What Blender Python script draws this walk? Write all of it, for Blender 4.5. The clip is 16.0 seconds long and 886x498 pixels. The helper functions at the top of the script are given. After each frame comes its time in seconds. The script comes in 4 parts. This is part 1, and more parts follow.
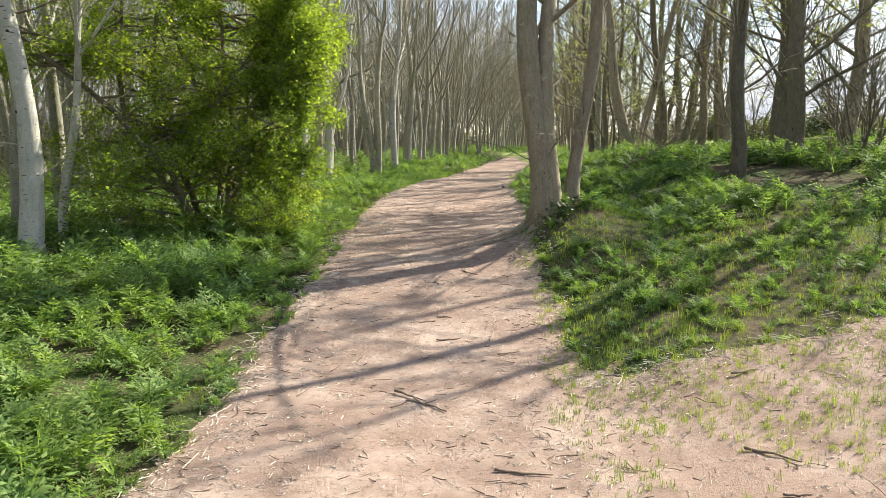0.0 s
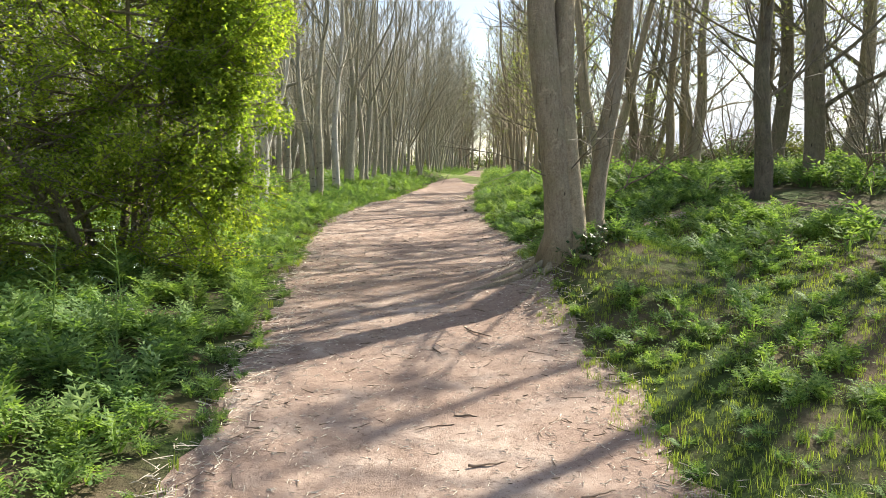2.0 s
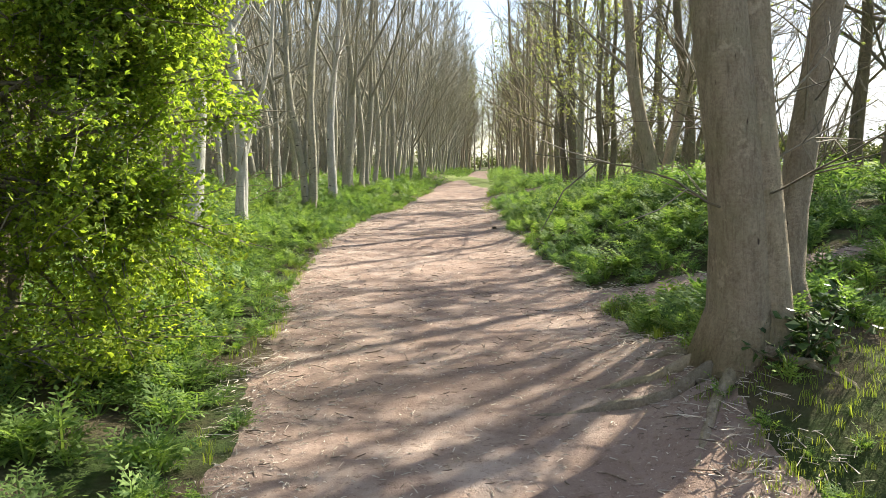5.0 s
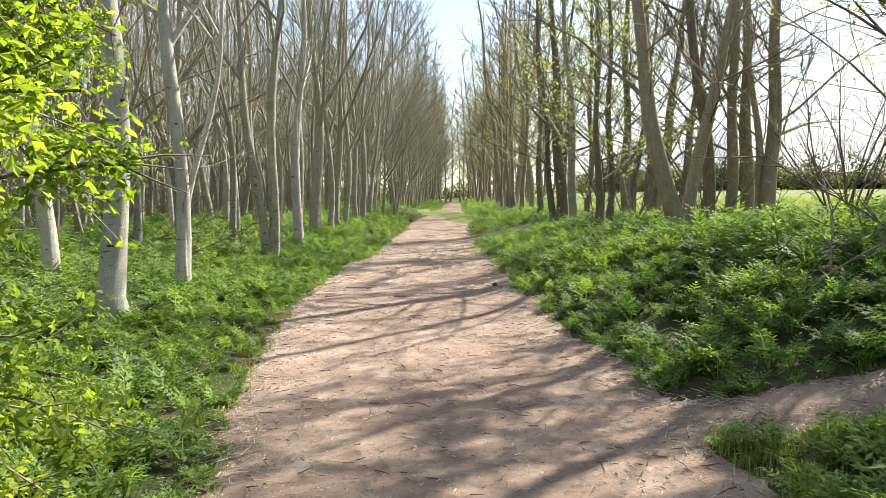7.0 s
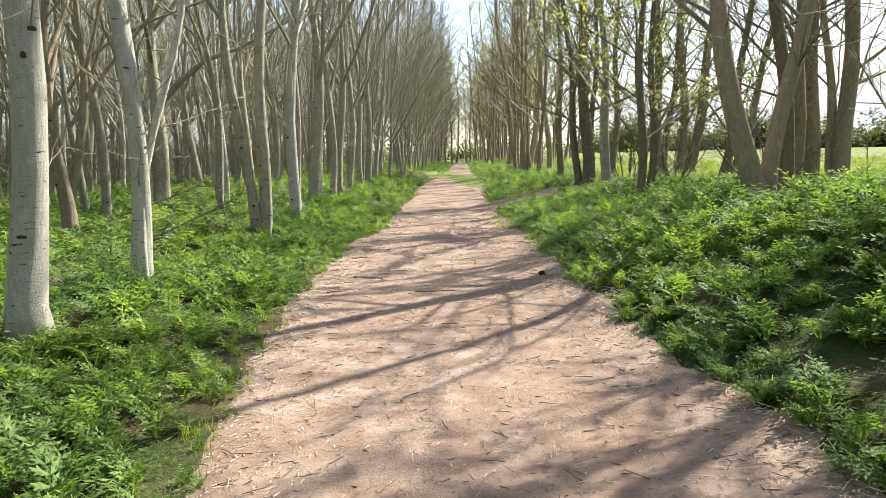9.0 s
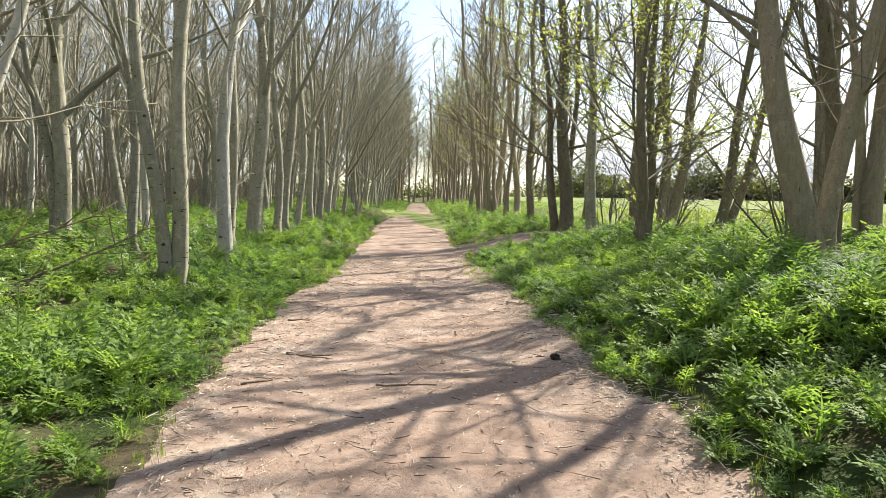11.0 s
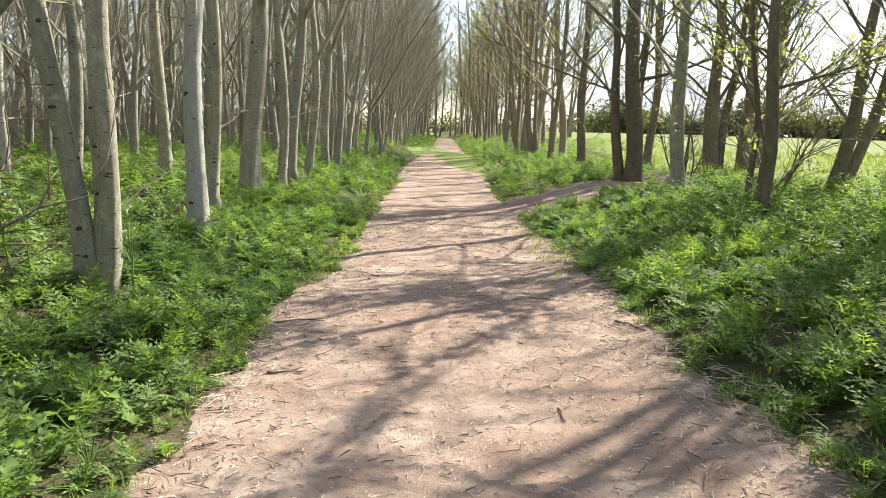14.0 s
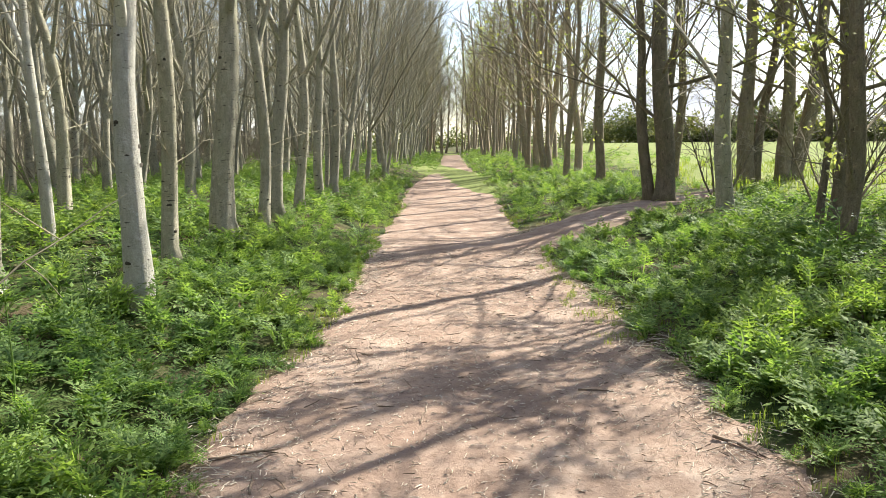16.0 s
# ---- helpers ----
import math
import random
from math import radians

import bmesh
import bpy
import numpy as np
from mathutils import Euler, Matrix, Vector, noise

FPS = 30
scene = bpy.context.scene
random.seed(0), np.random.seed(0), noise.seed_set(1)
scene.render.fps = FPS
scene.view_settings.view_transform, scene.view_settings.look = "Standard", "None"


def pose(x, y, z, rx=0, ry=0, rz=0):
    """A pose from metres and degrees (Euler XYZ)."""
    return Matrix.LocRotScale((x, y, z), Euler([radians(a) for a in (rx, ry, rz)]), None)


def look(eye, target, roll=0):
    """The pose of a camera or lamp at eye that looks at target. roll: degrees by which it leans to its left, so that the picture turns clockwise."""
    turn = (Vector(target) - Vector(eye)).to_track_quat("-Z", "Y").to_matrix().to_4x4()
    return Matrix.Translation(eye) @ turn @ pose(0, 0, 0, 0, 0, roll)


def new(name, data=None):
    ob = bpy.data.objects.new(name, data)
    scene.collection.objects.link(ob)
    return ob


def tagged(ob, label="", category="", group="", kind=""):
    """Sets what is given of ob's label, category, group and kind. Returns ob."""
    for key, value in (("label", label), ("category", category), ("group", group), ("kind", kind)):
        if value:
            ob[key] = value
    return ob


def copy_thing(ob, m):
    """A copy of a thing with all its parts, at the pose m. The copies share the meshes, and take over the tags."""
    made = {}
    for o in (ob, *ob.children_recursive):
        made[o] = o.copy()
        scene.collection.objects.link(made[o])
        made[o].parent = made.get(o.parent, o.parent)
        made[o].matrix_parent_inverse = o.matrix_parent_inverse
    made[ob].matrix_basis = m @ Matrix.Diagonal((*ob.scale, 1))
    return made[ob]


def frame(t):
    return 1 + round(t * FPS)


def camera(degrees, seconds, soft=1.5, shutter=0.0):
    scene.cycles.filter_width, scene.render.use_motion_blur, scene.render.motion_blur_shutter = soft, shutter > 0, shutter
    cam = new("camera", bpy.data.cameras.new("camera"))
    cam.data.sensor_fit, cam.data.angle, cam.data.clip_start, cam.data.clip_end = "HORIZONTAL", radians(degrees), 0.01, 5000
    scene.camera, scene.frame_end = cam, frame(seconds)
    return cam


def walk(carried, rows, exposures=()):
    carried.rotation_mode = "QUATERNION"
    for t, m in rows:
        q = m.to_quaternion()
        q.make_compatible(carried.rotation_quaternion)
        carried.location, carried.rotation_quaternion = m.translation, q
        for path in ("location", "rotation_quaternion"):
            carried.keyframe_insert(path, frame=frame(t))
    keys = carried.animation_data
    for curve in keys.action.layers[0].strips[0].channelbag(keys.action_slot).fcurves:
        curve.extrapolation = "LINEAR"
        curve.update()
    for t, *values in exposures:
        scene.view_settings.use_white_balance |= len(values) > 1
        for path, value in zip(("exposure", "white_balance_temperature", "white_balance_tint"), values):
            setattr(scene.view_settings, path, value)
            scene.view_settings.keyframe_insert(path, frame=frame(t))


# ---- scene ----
cam = camera(59.9, 16.0, soft=0.7)
EXPOSURE = 1.45
PATH = [
    (0, (0.002, -0.086, 1.484), (-0.002, 1.897, 1.22), -0.1),
    (0.5, (-0.208, 0.531, 1.43), (-0.107, 2.513, 1.18), 0.2),
    (1, (-0.363, 1.152, 1.396), (-0.189, 3.129, 1.147), 0.7),
    (1.5, (-0.494, 1.809, 1.358), (-0.292, 3.785, 1.127), 0.7),
    (2, (-0.536, 2.443, 1.38), (-0.358, 4.425, 1.173), 0.3),
    (2.5, (-0.552, 2.995, 1.406), (-0.442, 4.983, 1.214), 0.1),
    (3, (-0.61, 3.595, 1.442), (-0.463, 5.58, 1.252), 0.5),
    (3.5, (-0.649, 4.179, 1.498), (-0.474, 6.16, 1.289), 1.0),
    (3.7, (-0.671, 4.415, 1.5), (-0.497, 6.397, 1.297), 1.2),
    (5.8, (-0.708, 6.809, 1.581), (-0.518, 8.788, 1.359), -0.6),
    (6, (-0.731, 7.064, 1.61), (-0.541, 9.042, 1.382), -0.2),
    (6.5, (-0.775, 7.664, 1.696), (-0.54, 9.644, 1.537), -0.3),
    (7, (-0.77, 8.325, 1.737), (-0.502, 10.303, 1.605), -0.6),
    (7.5, (-0.792, 8.953, 1.772), (-0.507, 10.929, 1.655), -0.6),
    (8, (-0.818, 9.55, 1.791), (-0.53, 11.526, 1.669), -0.6),
    (8.5, (-0.802, 10.144, 1.747), (-0.637, 12.124, 1.522), -1.3),
    (9, (-0.782, 10.754, 1.796), (-0.525, 12.724, 1.563), -1.0),
    (9.2, (-0.762, 11.01, 1.768), (-0.477, 12.978, 1.553), -0.8),
    (11.3, (-0.604, 13.821, 1.718), (-0.222, 15.78, 1.588), 1.3),
    (11.5, (-0.596, 14.098, 1.708), (-0.228, 16.059, 1.575), 1.2),
    (12, (-0.537, 14.741, 1.764), (-0.226, 16.708, 1.574), 0.6),
    (12.5, (-0.481, 15.35, 1.782), (-0.157, 17.306, 1.519), 0.8),
    (13, (-0.392, 15.901, 1.828), (-0.022, 17.845, 1.536), 1.5),
    (13.5, (-0.376, 16.398, 1.831), (-0.07, 18.352, 1.53), 1.6),
    (14, (-0.367, 16.86, 1.927), (-0.045, 18.811, 1.623), 1.7),
    (14.5, (-0.325, 17.359, 1.973), (-0.019, 19.313, 1.677), 0.9),
    (15, (-0.287, 17.878, 1.982), (0.013, 19.835, 1.698), 0.7),
    (15.5, (-0.167, 18.357, 2.005), (0.14, 20.314, 1.729), 0.1),
    (16, (-0.07, 18.775, 2.036), (0.227, 20.735, 1.77), -0.3),
]
walk(cam, [(t, look(eye, target, roll)) for t, eye, target, roll in PATH],
     exposures=[(0.0, EXPOSURE - 0.16), (3.5, EXPOSURE + 0.03), (8.5, EXPOSURE - 0.05), (12.5, EXPOSURE), (16.0, EXPOSURE + 0.02)])

# ---- world and sun ----
SUN_AZ, SUN_EL = radians(54), radians(40)      # azimuth clockwise from +y
world = bpy.data.worlds.new("sky")
scene.world = world
world.use_nodes = True
wt = world.node_tree
wt.nodes.clear()
sky = wt.nodes.new("ShaderNodeTexSky")
sky.sky_type = "NISHITA"
sky.sun_disc = False
sky.sun_elevation, sky.sun_rotation = SUN_EL, SUN_AZ
w_geo = wt.nodes.new("ShaderNodeTexCoord")
w_map = wt.nodes.new("ShaderNodeMapping")
w_map.inputs["Scale"].default_value = (1.6, 1.6, 4.5)
w_noise = wt.nodes.new("ShaderNodeTexNoise")
w_noise.inputs["Scale"].default_value = 2.2
w_noise.inputs["Detail"].default_value = 6
w_ramp = wt.nodes.new("ShaderNodeValToRGB")
w_ramp.color_ramp.elements[0].position, w_ramp.color_ramp.elements[1].position = 0.44, 0.66
w_mix = wt.nodes.new("ShaderNodeMixRGB")
w_mix.inputs["Color2"].default_value = (4.1, 4.3, 4.7, 1)
w_bg = wt.nodes.new("ShaderNodeBackground")
w_bg.inputs["Strength"].default_value = 0.088
w_out = wt.nodes.new("ShaderNodeOutputWorld")
wt.links.new(w_geo.outputs["Generated"], w_map.inputs["Vector"])
wt.links.new(w_map.outputs["Vector"], w_noise.inputs["Vector"])
wt.links.new(w_noise.outputs["Fac"], w_ramp.inputs["Fac"])
wt.links.new(w_ramp.outputs["Color"], w_mix.inputs["Fac"])
wt.links.new(sky.outputs["Color"], w_mix.inputs["Color1"])
wt.links.new(w_mix.outputs["Color"], w_bg.inputs["Color"])
wt.links.new(w_bg.outputs["Background"], w_out.inputs["Surface"])

sun_data = bpy.data.lights.new("sun", "SUN")
sun_data.energy, sun_data.angle, sun_data.color = 5.0, radians(0.53), (1.0, 0.94, 0.80)
sun = new("sun", sun_data)
sun_way = Vector((math.sin(SUN_AZ) * math.cos(SUN_EL), math.cos(SUN_AZ) * math.cos(SUN_EL), math.sin(SUN_EL)))
sun.matrix_world = look(sun_way * 60, (0, 0, 0))


# ---- materials ----
class Nodes:
    """A material with short ways to add nodes."""
    def __init__(self, name):
        self.mat = bpy.data.materials.new(name)
        self.mat.use_nodes = True
        self.tree = self.mat.node_tree
        self.tree.nodes.clear()
        self.out = self.add("ShaderNodeOutputMaterial")

    def add(self, kind, **values):
        node = self.tree.nodes.new(kind)
        for key, value in values.items():
            node.inputs[key.replace("_", " ")].default_value = value
        return node

    def link(self, a, b):
        self.tree.links.new(a, b)

    def coords(self, scale=(1, 1, 1), which="Object"):
        c, m = self.add("ShaderNodeTexCoord"), self.add("ShaderNodeMapping")
        m.inputs["Scale"].default_value = scale
        self.link(c.outputs[which], m.inputs["Vector"])
        return m.outputs["Vector"]

    def noise(self, vector, scale, detail=4.0, rough=0.6):
        n = self.add("ShaderNodeTexNoise", Scale=scale, Detail=detail, Roughness=rough)
        self.link(vector, n.inputs["Vector"])
        return n.outputs["Fac"]

    def ramp(self, fac, stops):
        r = self.add("ShaderNodeValToRGB")
        e = r.color_ramp.elements
        while len(e) < len(stops):
            e.new(0.5)
        for el, (p, c) in zip(e, stops):
            el.position, el.color = p, (*c, 1) if len(c) == 3 else c
        self.link(fac, r.inputs["Fac"])
        return r.outputs["Color"]

    def mix(self, fac, a, b, mode="MIX"):
        m = self.add("ShaderNodeMixRGB")
        m.blend_type = mode
        for value, socket in ((fac, "Fac"), (a, "Color1"), (b, "Color2")):
            if isinstance(value, (int, float)):
                m.inputs[socket].default_value = value
            elif isinstance(value, tuple):
                m.inputs[socket].default_value = (*value, 1)
            else:
                self.link(value, m.inputs[socket])
        return m.outputs["Color"]

    def finish(self, colour, rough=0.9, bump=None, strength=0.4, distance=0.02, translucent=0.0, glow=(1, 1, 1), specular=0.3):
        p = self.add("ShaderNodeBsdfPrincipled", Roughness=rough)
        p.inputs["Specular IOR Level"].default_value = specular
        if isinstance(colour, tuple):
            p.inputs["Base Color"].default_value = (*colour, 1)
        else:
            self.link(colour, p.inputs["Base Color"])
        if bump is not None:
            b = self.add("ShaderNodeBump", Strength=strength, Distance=distance)
            self.link(bump, b.inputs["Height"])
            self.link(b.outputs["Normal"], p.inputs["Normal"])
        last = p.outputs["BSDF"]
        if translucent:
            t, m = self.add("ShaderNodeBsdfTranslucent"), self.add("ShaderNodeMixShader", Fac=translucent)
            self.link(self.mix(1.0, colour, glow, "MULTIPLY"), t.inputs["Color"])
            self.link(last, m.inputs[1])
            self.link(t.outputs["BSDF"], m.inputs[2])
            last = m.outputs["Shader"]
        self.link(last, self.out.inputs["Surface"])
        return self.mat


def leaf_material(name, dark, light, glow, patch=0.5, translucent=0.4, rough=0.65):
    n = Nodes(name)
    geo = n.add("ShaderNodeNewGeometry")
    big = n.noise(n.coords(), patch, 3)
    r = n.ramp(geo.outputs["Random Per Island"], [(0.0, dark), (1.0, light)])
    tone = n.ramp(big, [(0.35, (0.72, 0.80, 0.80)), (0.65, (1.15, 1.1, 0.85))])
    return n.finish(n.mix(1.0, r, tone, "MULTIPLY"), rough, translucent=translucent, glow=glow, specular=0.22)


def bark_material(name, low, high, mark, mark_scale=(3, 3, 16), marks=0.66, green=(0.30, 0.32, 0.20), ridge=0.35):
    n = Nodes(name)
    c = n.coords()
    info = n.add("ShaderNodeObjectInfo")
    fine, broad, mid = n.noise(c, 60, 5, 0.7), n.noise(c, 3.0, 4), n.noise(n.coords((1, 1, 0.4)), 15, 5, 0.7)
    base = n.ramp(n.mix(0.5, fine, mid), [(0.34, low), (0.62, high)])
    base = n.mix(n.ramp(broad, [(0.45, (0, 0, 0)), (0.75, (0.75, 0.75, 0.75))]), base, green)
    furrow = n.noise(n.coords((9, 9, 1.1)), 5.0, 4, 0.65)
    base = n.mix(n.ramp(furrow, [(0.30, (ridge, ridge, ridge)), (0.47, (0, 0, 0))]), base, mark)
    lichen = n.noise(c, 9.0, 5, 0.75)
    base = n.mix(n.ramp(lichen, [(0.58, (0, 0, 0)), (0.66, (0.55, 0.55, 0.55))]), base, tuple(min(0.72, v * 1.35) for v in high))
    scars = n.noise(n.coords(mark_scale), 3.2, 2, 0.5)
    spot = n.ramp(scars, [(marks, (0, 0, 0)), (marks + 0.05, (1, 1, 1))])
    base = n.mix(spot, base, mark)
    base = n.mix(1.0, base, n.ramp(info.outputs["Random"], [(0, (0.80, 0.80, 0.80)), (1, (1.12, 1.10, 1.04))]), "MULTIPLY")
    relief = n.mix(0.5, n.mix(0.5, furrow, mid), fine)
    return n.finish(base, 0.9, relief, 1.0, 0.035, specular=0.2)


def soil_material():
    n = Nodes("packed_earth")
    c = n.coords()
    broad, mid, fine, grit = n.noise(c, 0.9, 5), n.noise(c, 3.4, 6, 0.65), n.noise(c, 24, 6, 0.75), n.noise(c, 95, 4, 0.75)
    base = n.ramp(mid, [(0.25, (0.178, 0.122, 0.095)), (0.46, (0.315, 0.230, 0.184)), (0.70, (0.48, 0.378, 0.312))])
    base = n.mix(n.ramp(broad, [(0.42, (0, 0, 0)), (0.60, (0.7, 0.7, 0.7))]), base, (0.275, 0.19, 0.148))
    base = n.mix(n.ramp(fine, [(0.34, (0.9, 0.9, 0.9)), (0.46, (0, 0, 0))]), base, (0.18, 0.122, 0.092))
    base = n.mix(n.ramp(fine, [(0.58, (0, 0, 0)), (0.70, (0.5, 0.5, 0.5))]), base, (0.46, 0.37, 0.30))
    base = n.mix(n.ramp(grit, [(0.62, (0, 0, 0)), (0.70, (0.75, 0.75, 0.75))]), base, (0.60, 0.51, 0.41))
    base = n.mix(n.ramp(grit, [(0.30, (0.8, 0.8, 0.8)), (0.38, (0, 0, 0))]), base, (0.10, 0.07, 0.05))
    relief = n.mix(0.35, n.mix(0.55, mid, fine), grit)
    return n.finish(base, 0.95, relief, 0.75, 0.035, specular=0.1)


def floor_material():
    n = Nodes("woodland_soil")
    c = n.coords()
    broad, fine = n.noise(c, 1.1, 5), n.noise(c, 18, 6, 0.7)
    base = n.ramp(fine, [(0.3, (0.025, 0.032, 0.012)), (0.55, (0.05, 0.075, 0.022)), (0.8, (0.09, 0.11, 0.04))])
    base = n.mix(n.ramp(broad, [(0.42, (0, 0, 0)), (0.62, (0.9, 0.9, 0.9))]), base, (0.13, 0.095, 0.065))
    return n.finish(base, 0.95, fine, 0.8, 0.05, specular=0.1)


def field_material():
    n = Nodes("meadow")
    c = n.coords()
    base = n.ramp(n.noise(c, 0.35, 6, 0.65), [(0.3, (0.12, 0.165, 0.05)), (0.7, (0.20, 0.235, 0.085))])
    base = n.mix(n.ramp(n.noise(c, 7, 5, 0.7), [(0.3, (0, 0, 0)), (0.8, (0.5, 0.5, 0.5))]), base, (0.26, 0.27, 0.09))
    return n.finish(base, 0.95, n.noise(c, 14, 4), 0.7, 0.06, specular=0.1)


def plain_material(name, a, b, scale=20, rough=0.85, stretch=(1, 1, 1)):
    n = Nodes(name)
    f = n.noise(n.coords(stretch), scale, 5, 0.65)
    geo = n.add("ShaderNodeNewGeometry")
    tone = n.ramp(geo.outputs["Random Per Island"], [(0, (0.6, 0.6, 0.6)), (1, (1.15, 1.15, 1.15))])
    return n.finish(n.mix(1.0, n.ramp(f, [(0.3, a), (0.7, b)]), tone, "MULTIPLY"), rough, f, 0.4, 0.01)


SOIL, FLOOR, MEADOW = soil_material(), floor_material(), field_material()
BARK_POPLAR = bark_material("poplar_bark", (0.185, 0.175, 0.135), (0.43, 0.41, 0.335), (0.045, 0.04, 0.03), green=(0.26, 0.26, 0.18), ridge=0.25)
BARK_WHITE = bark_material("white_poplar_bark", (0.36, 0.35, 0.31), (0.60, 0.585, 0.53), (0.06, 0.05, 0.04), green=(0.38, 0.38, 0.31), ridge=0.15)
BARK_BROWN = bark_material("brown_bark", (0.085, 0.07, 0.05), (0.26, 0.22, 0.16), (0.04, 0.032, 0.025), (7, 7, 2), 0.70, (0.16, 0.16, 0.085))
BARK_TAN = bark_material("tan_bark", (0.19, 0.15, 0.105), (0.40, 0.335, 0.25), (0.06, 0.045, 0.034), (7, 7, 2), 0.72, (0.25, 0.235, 0.145))
SCAR = plain_material("branch_scar", (0.03, 0.026, 0.02), (0.09, 0.075, 0.06), 40)
TWIG = plain_material("twig_bark", (0.16, 0.135, 0.10), (0.30, 0.27, 0.20), 14)
TWIG_PALE = plain_material("poplar_twigs", (0.24, 0.215, 0.15), (0.44, 0.40, 0.29), 9)
DEADWOOD = plain_material("dead_wood", (0.12, 0.085, 0.062), (0.30, 0.225, 0.165), 30)
CHIP = plain_material("wood_chips", (0.46, 0.37, 0.28), (0.74, 0.66, 0.55), 30)
PARSLEY = leaf_material("cow_parsley_leaf", (0.075, 0.145, 0.045), (0.275, 0.375, 0.135), (1.45, 1.5, 0.7), 0.6, 0.45)
GRASS = leaf_material("grass_blade", (0.12, 0.19, 0.04), (0.29, 0.36, 0.10), (1.5, 1.4, 0.6), 0.8, 0.45)
HAWTHORN = leaf_material("hawthorn_leaf", (0.11, 0.175, 0.03), (0.38, 0.45, 0.11), (1.55, 1.6, 0.55), 0.9, 0.58)
MAPLE = leaf_material("young_maple_leaf", (0.22, 0.26, 0.09), (0.46, 0.48, 0.22), (1.4, 1.4, 0.8), 0.9, 0.5)
HEDGE = leaf_material("hedge_leaf", (0.085, 0.105, 0.045), (0.20, 0.215, 0.10), (1.3, 1.3, 0.7), 0.12, 0.3)
IVY = leaf_material("ivy_leaf", (0.03, 0.06, 0.02), (0.08, 0.13, 0.045), (1.3, 1.4, 0.6), 0.9, 0.2, 0.4)
UMBEL = plain_material("cow_parsley_flower", (0.55, 0.58, 0.42), (0.75, 0.75, 0.62), 30)
PAPER = plain_material("crumpled_paper", (0.70, 0.70, 0.68), (0.85, 0.85, 0.83), 12, 0.7)
CONE = plain_material("dark_lump", (0.02, 0.016, 0.014), (0.06, 0.045, 0.04), 25)


# ---- mesh helpers ----
class Shape:
    """Gathers quads and triangles, and makes one mesh of them."""
    def __init__(self):
        self.v, self.q, self.t, self.n = [], [], [], 0

    def add(self, verts, quads=None, tris=None):
        verts = np.asarray(verts, float).reshape(-1, 3)
        if quads is not None and len(quads):
            self.q.append(np.asarray(quads, int) + self.n)
        if tris is not None and len(tris):
            self.t.append(np.asarray(tris, int) + self.n)
        self.v.append(verts)
        self.n += len(verts)

    def arrays(self):
        v = np.concatenate(self.v) if self.v else np.zeros((0, 3))
        q = np.concatenate(self.q) if self.q else np.zeros((0, 4), int)
        t = np.concatenate(self.t) if self.t else np.zeros((0, 3), int)
        return v, q, t

    def mesh(self, name, material, smooth=True):
        v, q, t = self.arrays()
        me = bpy.data.meshes.new(name)
        me.vertices.add(len(v))
        me.vertices.foreach_set("co", v.astype(np.float32).ravel())
        me.loops.add(q.size + t.size)
        me.loops.foreach_set("vertex_index", np.concatenate([q.ravel(), t.ravel()]).astype(np.int32))
        me.polygons.add(len(q) + len(t))
        me.polygons.foreach_set("loop_start", np.concatenate([np.arange(len(q)) * 4, q.size + np.arange(len(t)) * 3]).astype(np.int32))
        me.update(calc_edges=True)
        me.polygons.foreach_set("use_smooth", np.full(len(me.polygons), smooth))
        me.materials.append(material)
        return me


def part(name, shape, material, parent, label="", smooth=True):
    ob = new(name, shape.mesh(name, material, smooth))
    ob.parent = parent
    return tagged(ob, label)


def tube(shape, pts, radii, sides=6, cap=True):
    pts, radii = np.asarray(pts, float), np.asarray(radii, float)
    n = len(pts)
    tan = np.gradient(pts, axis=0)
    tan /= np.linalg.norm(tan, axis=1)[:, None] + 1e-9
    mean = np.abs(tan.mean(0))
    ref = np.eye(3)[int(np.argmin(mean))]
    u = np.cross(tan, ref)
    u /= np.linalg.norm(u, axis=1)[:, None] + 1e-9
    w = np.cross(tan, u)
    a = np.arange(sides) * 2 * math.pi / sides
    ring = u[:, None, :] * np.cos(a)[None, :, None] + w[:, None, :] * np.sin(a)[None, :, None]
    verts = pts[:, None, :] + ring * radii[:, None, None] if radii.ndim == 1 else pts[:, None, :] + ring * radii[:, :, None]
    i, j = np.meshgrid(np.arange(n - 1), np.arange(sides), indexing="ij")
    k = (j + 1) % sides
    quads = np.stack([i * sides + j, i * sides + k, (i + 1) * sides + k, (i + 1) * sides + j], -1).reshape(-1, 4)
    verts = verts.reshape(-1, 3)
    tris = None
    if cap:
        verts = np.concatenate([verts, pts[-1:], pts[:1]])
        e, m = n * sides, np.arange(sides)
        tris = np.concatenate([np.stack([(n - 1) * sides + m, (n - 1) * sides + (m + 1) % sides, np.full(sides, e)], -1),
                               np.stack([(m + 1) % sides, m, np.full(sides, e + 1)], -1)])
    shape.add(verts, quads, tris)


def grow(rng, start, way, length, n, wander=0.12, lift=0.0):
    """A wandering line of n points; lift bends it upwards."""
    way = np.asarray(way, float) / np.linalg.norm(way)
    pts = [np.asarray(start, float)]
    for _ in range(n - 1):
        way = way + rng.normal(0, wander, 3) + np.array([0, 0, lift])
        way /= np.linalg.norm(way)
        pts.append(pts[-1] + way * length / (n - 1))
    return np.array(pts)


def along(pts, f):
    x = f * (len(pts) - 1)
    i = min(int(x), len(pts) - 2)
    return pts[i] + (pts[i + 1] - pts[i]) * (x - i), pts[i + 1] - pts[i]


# ---- lie of the land ----
def ss(a, b, x):
    t = np.clip((np.asarray(x, float) - a) / (b - a), 0, 1)
    return t * t * (3 - 2 * t)


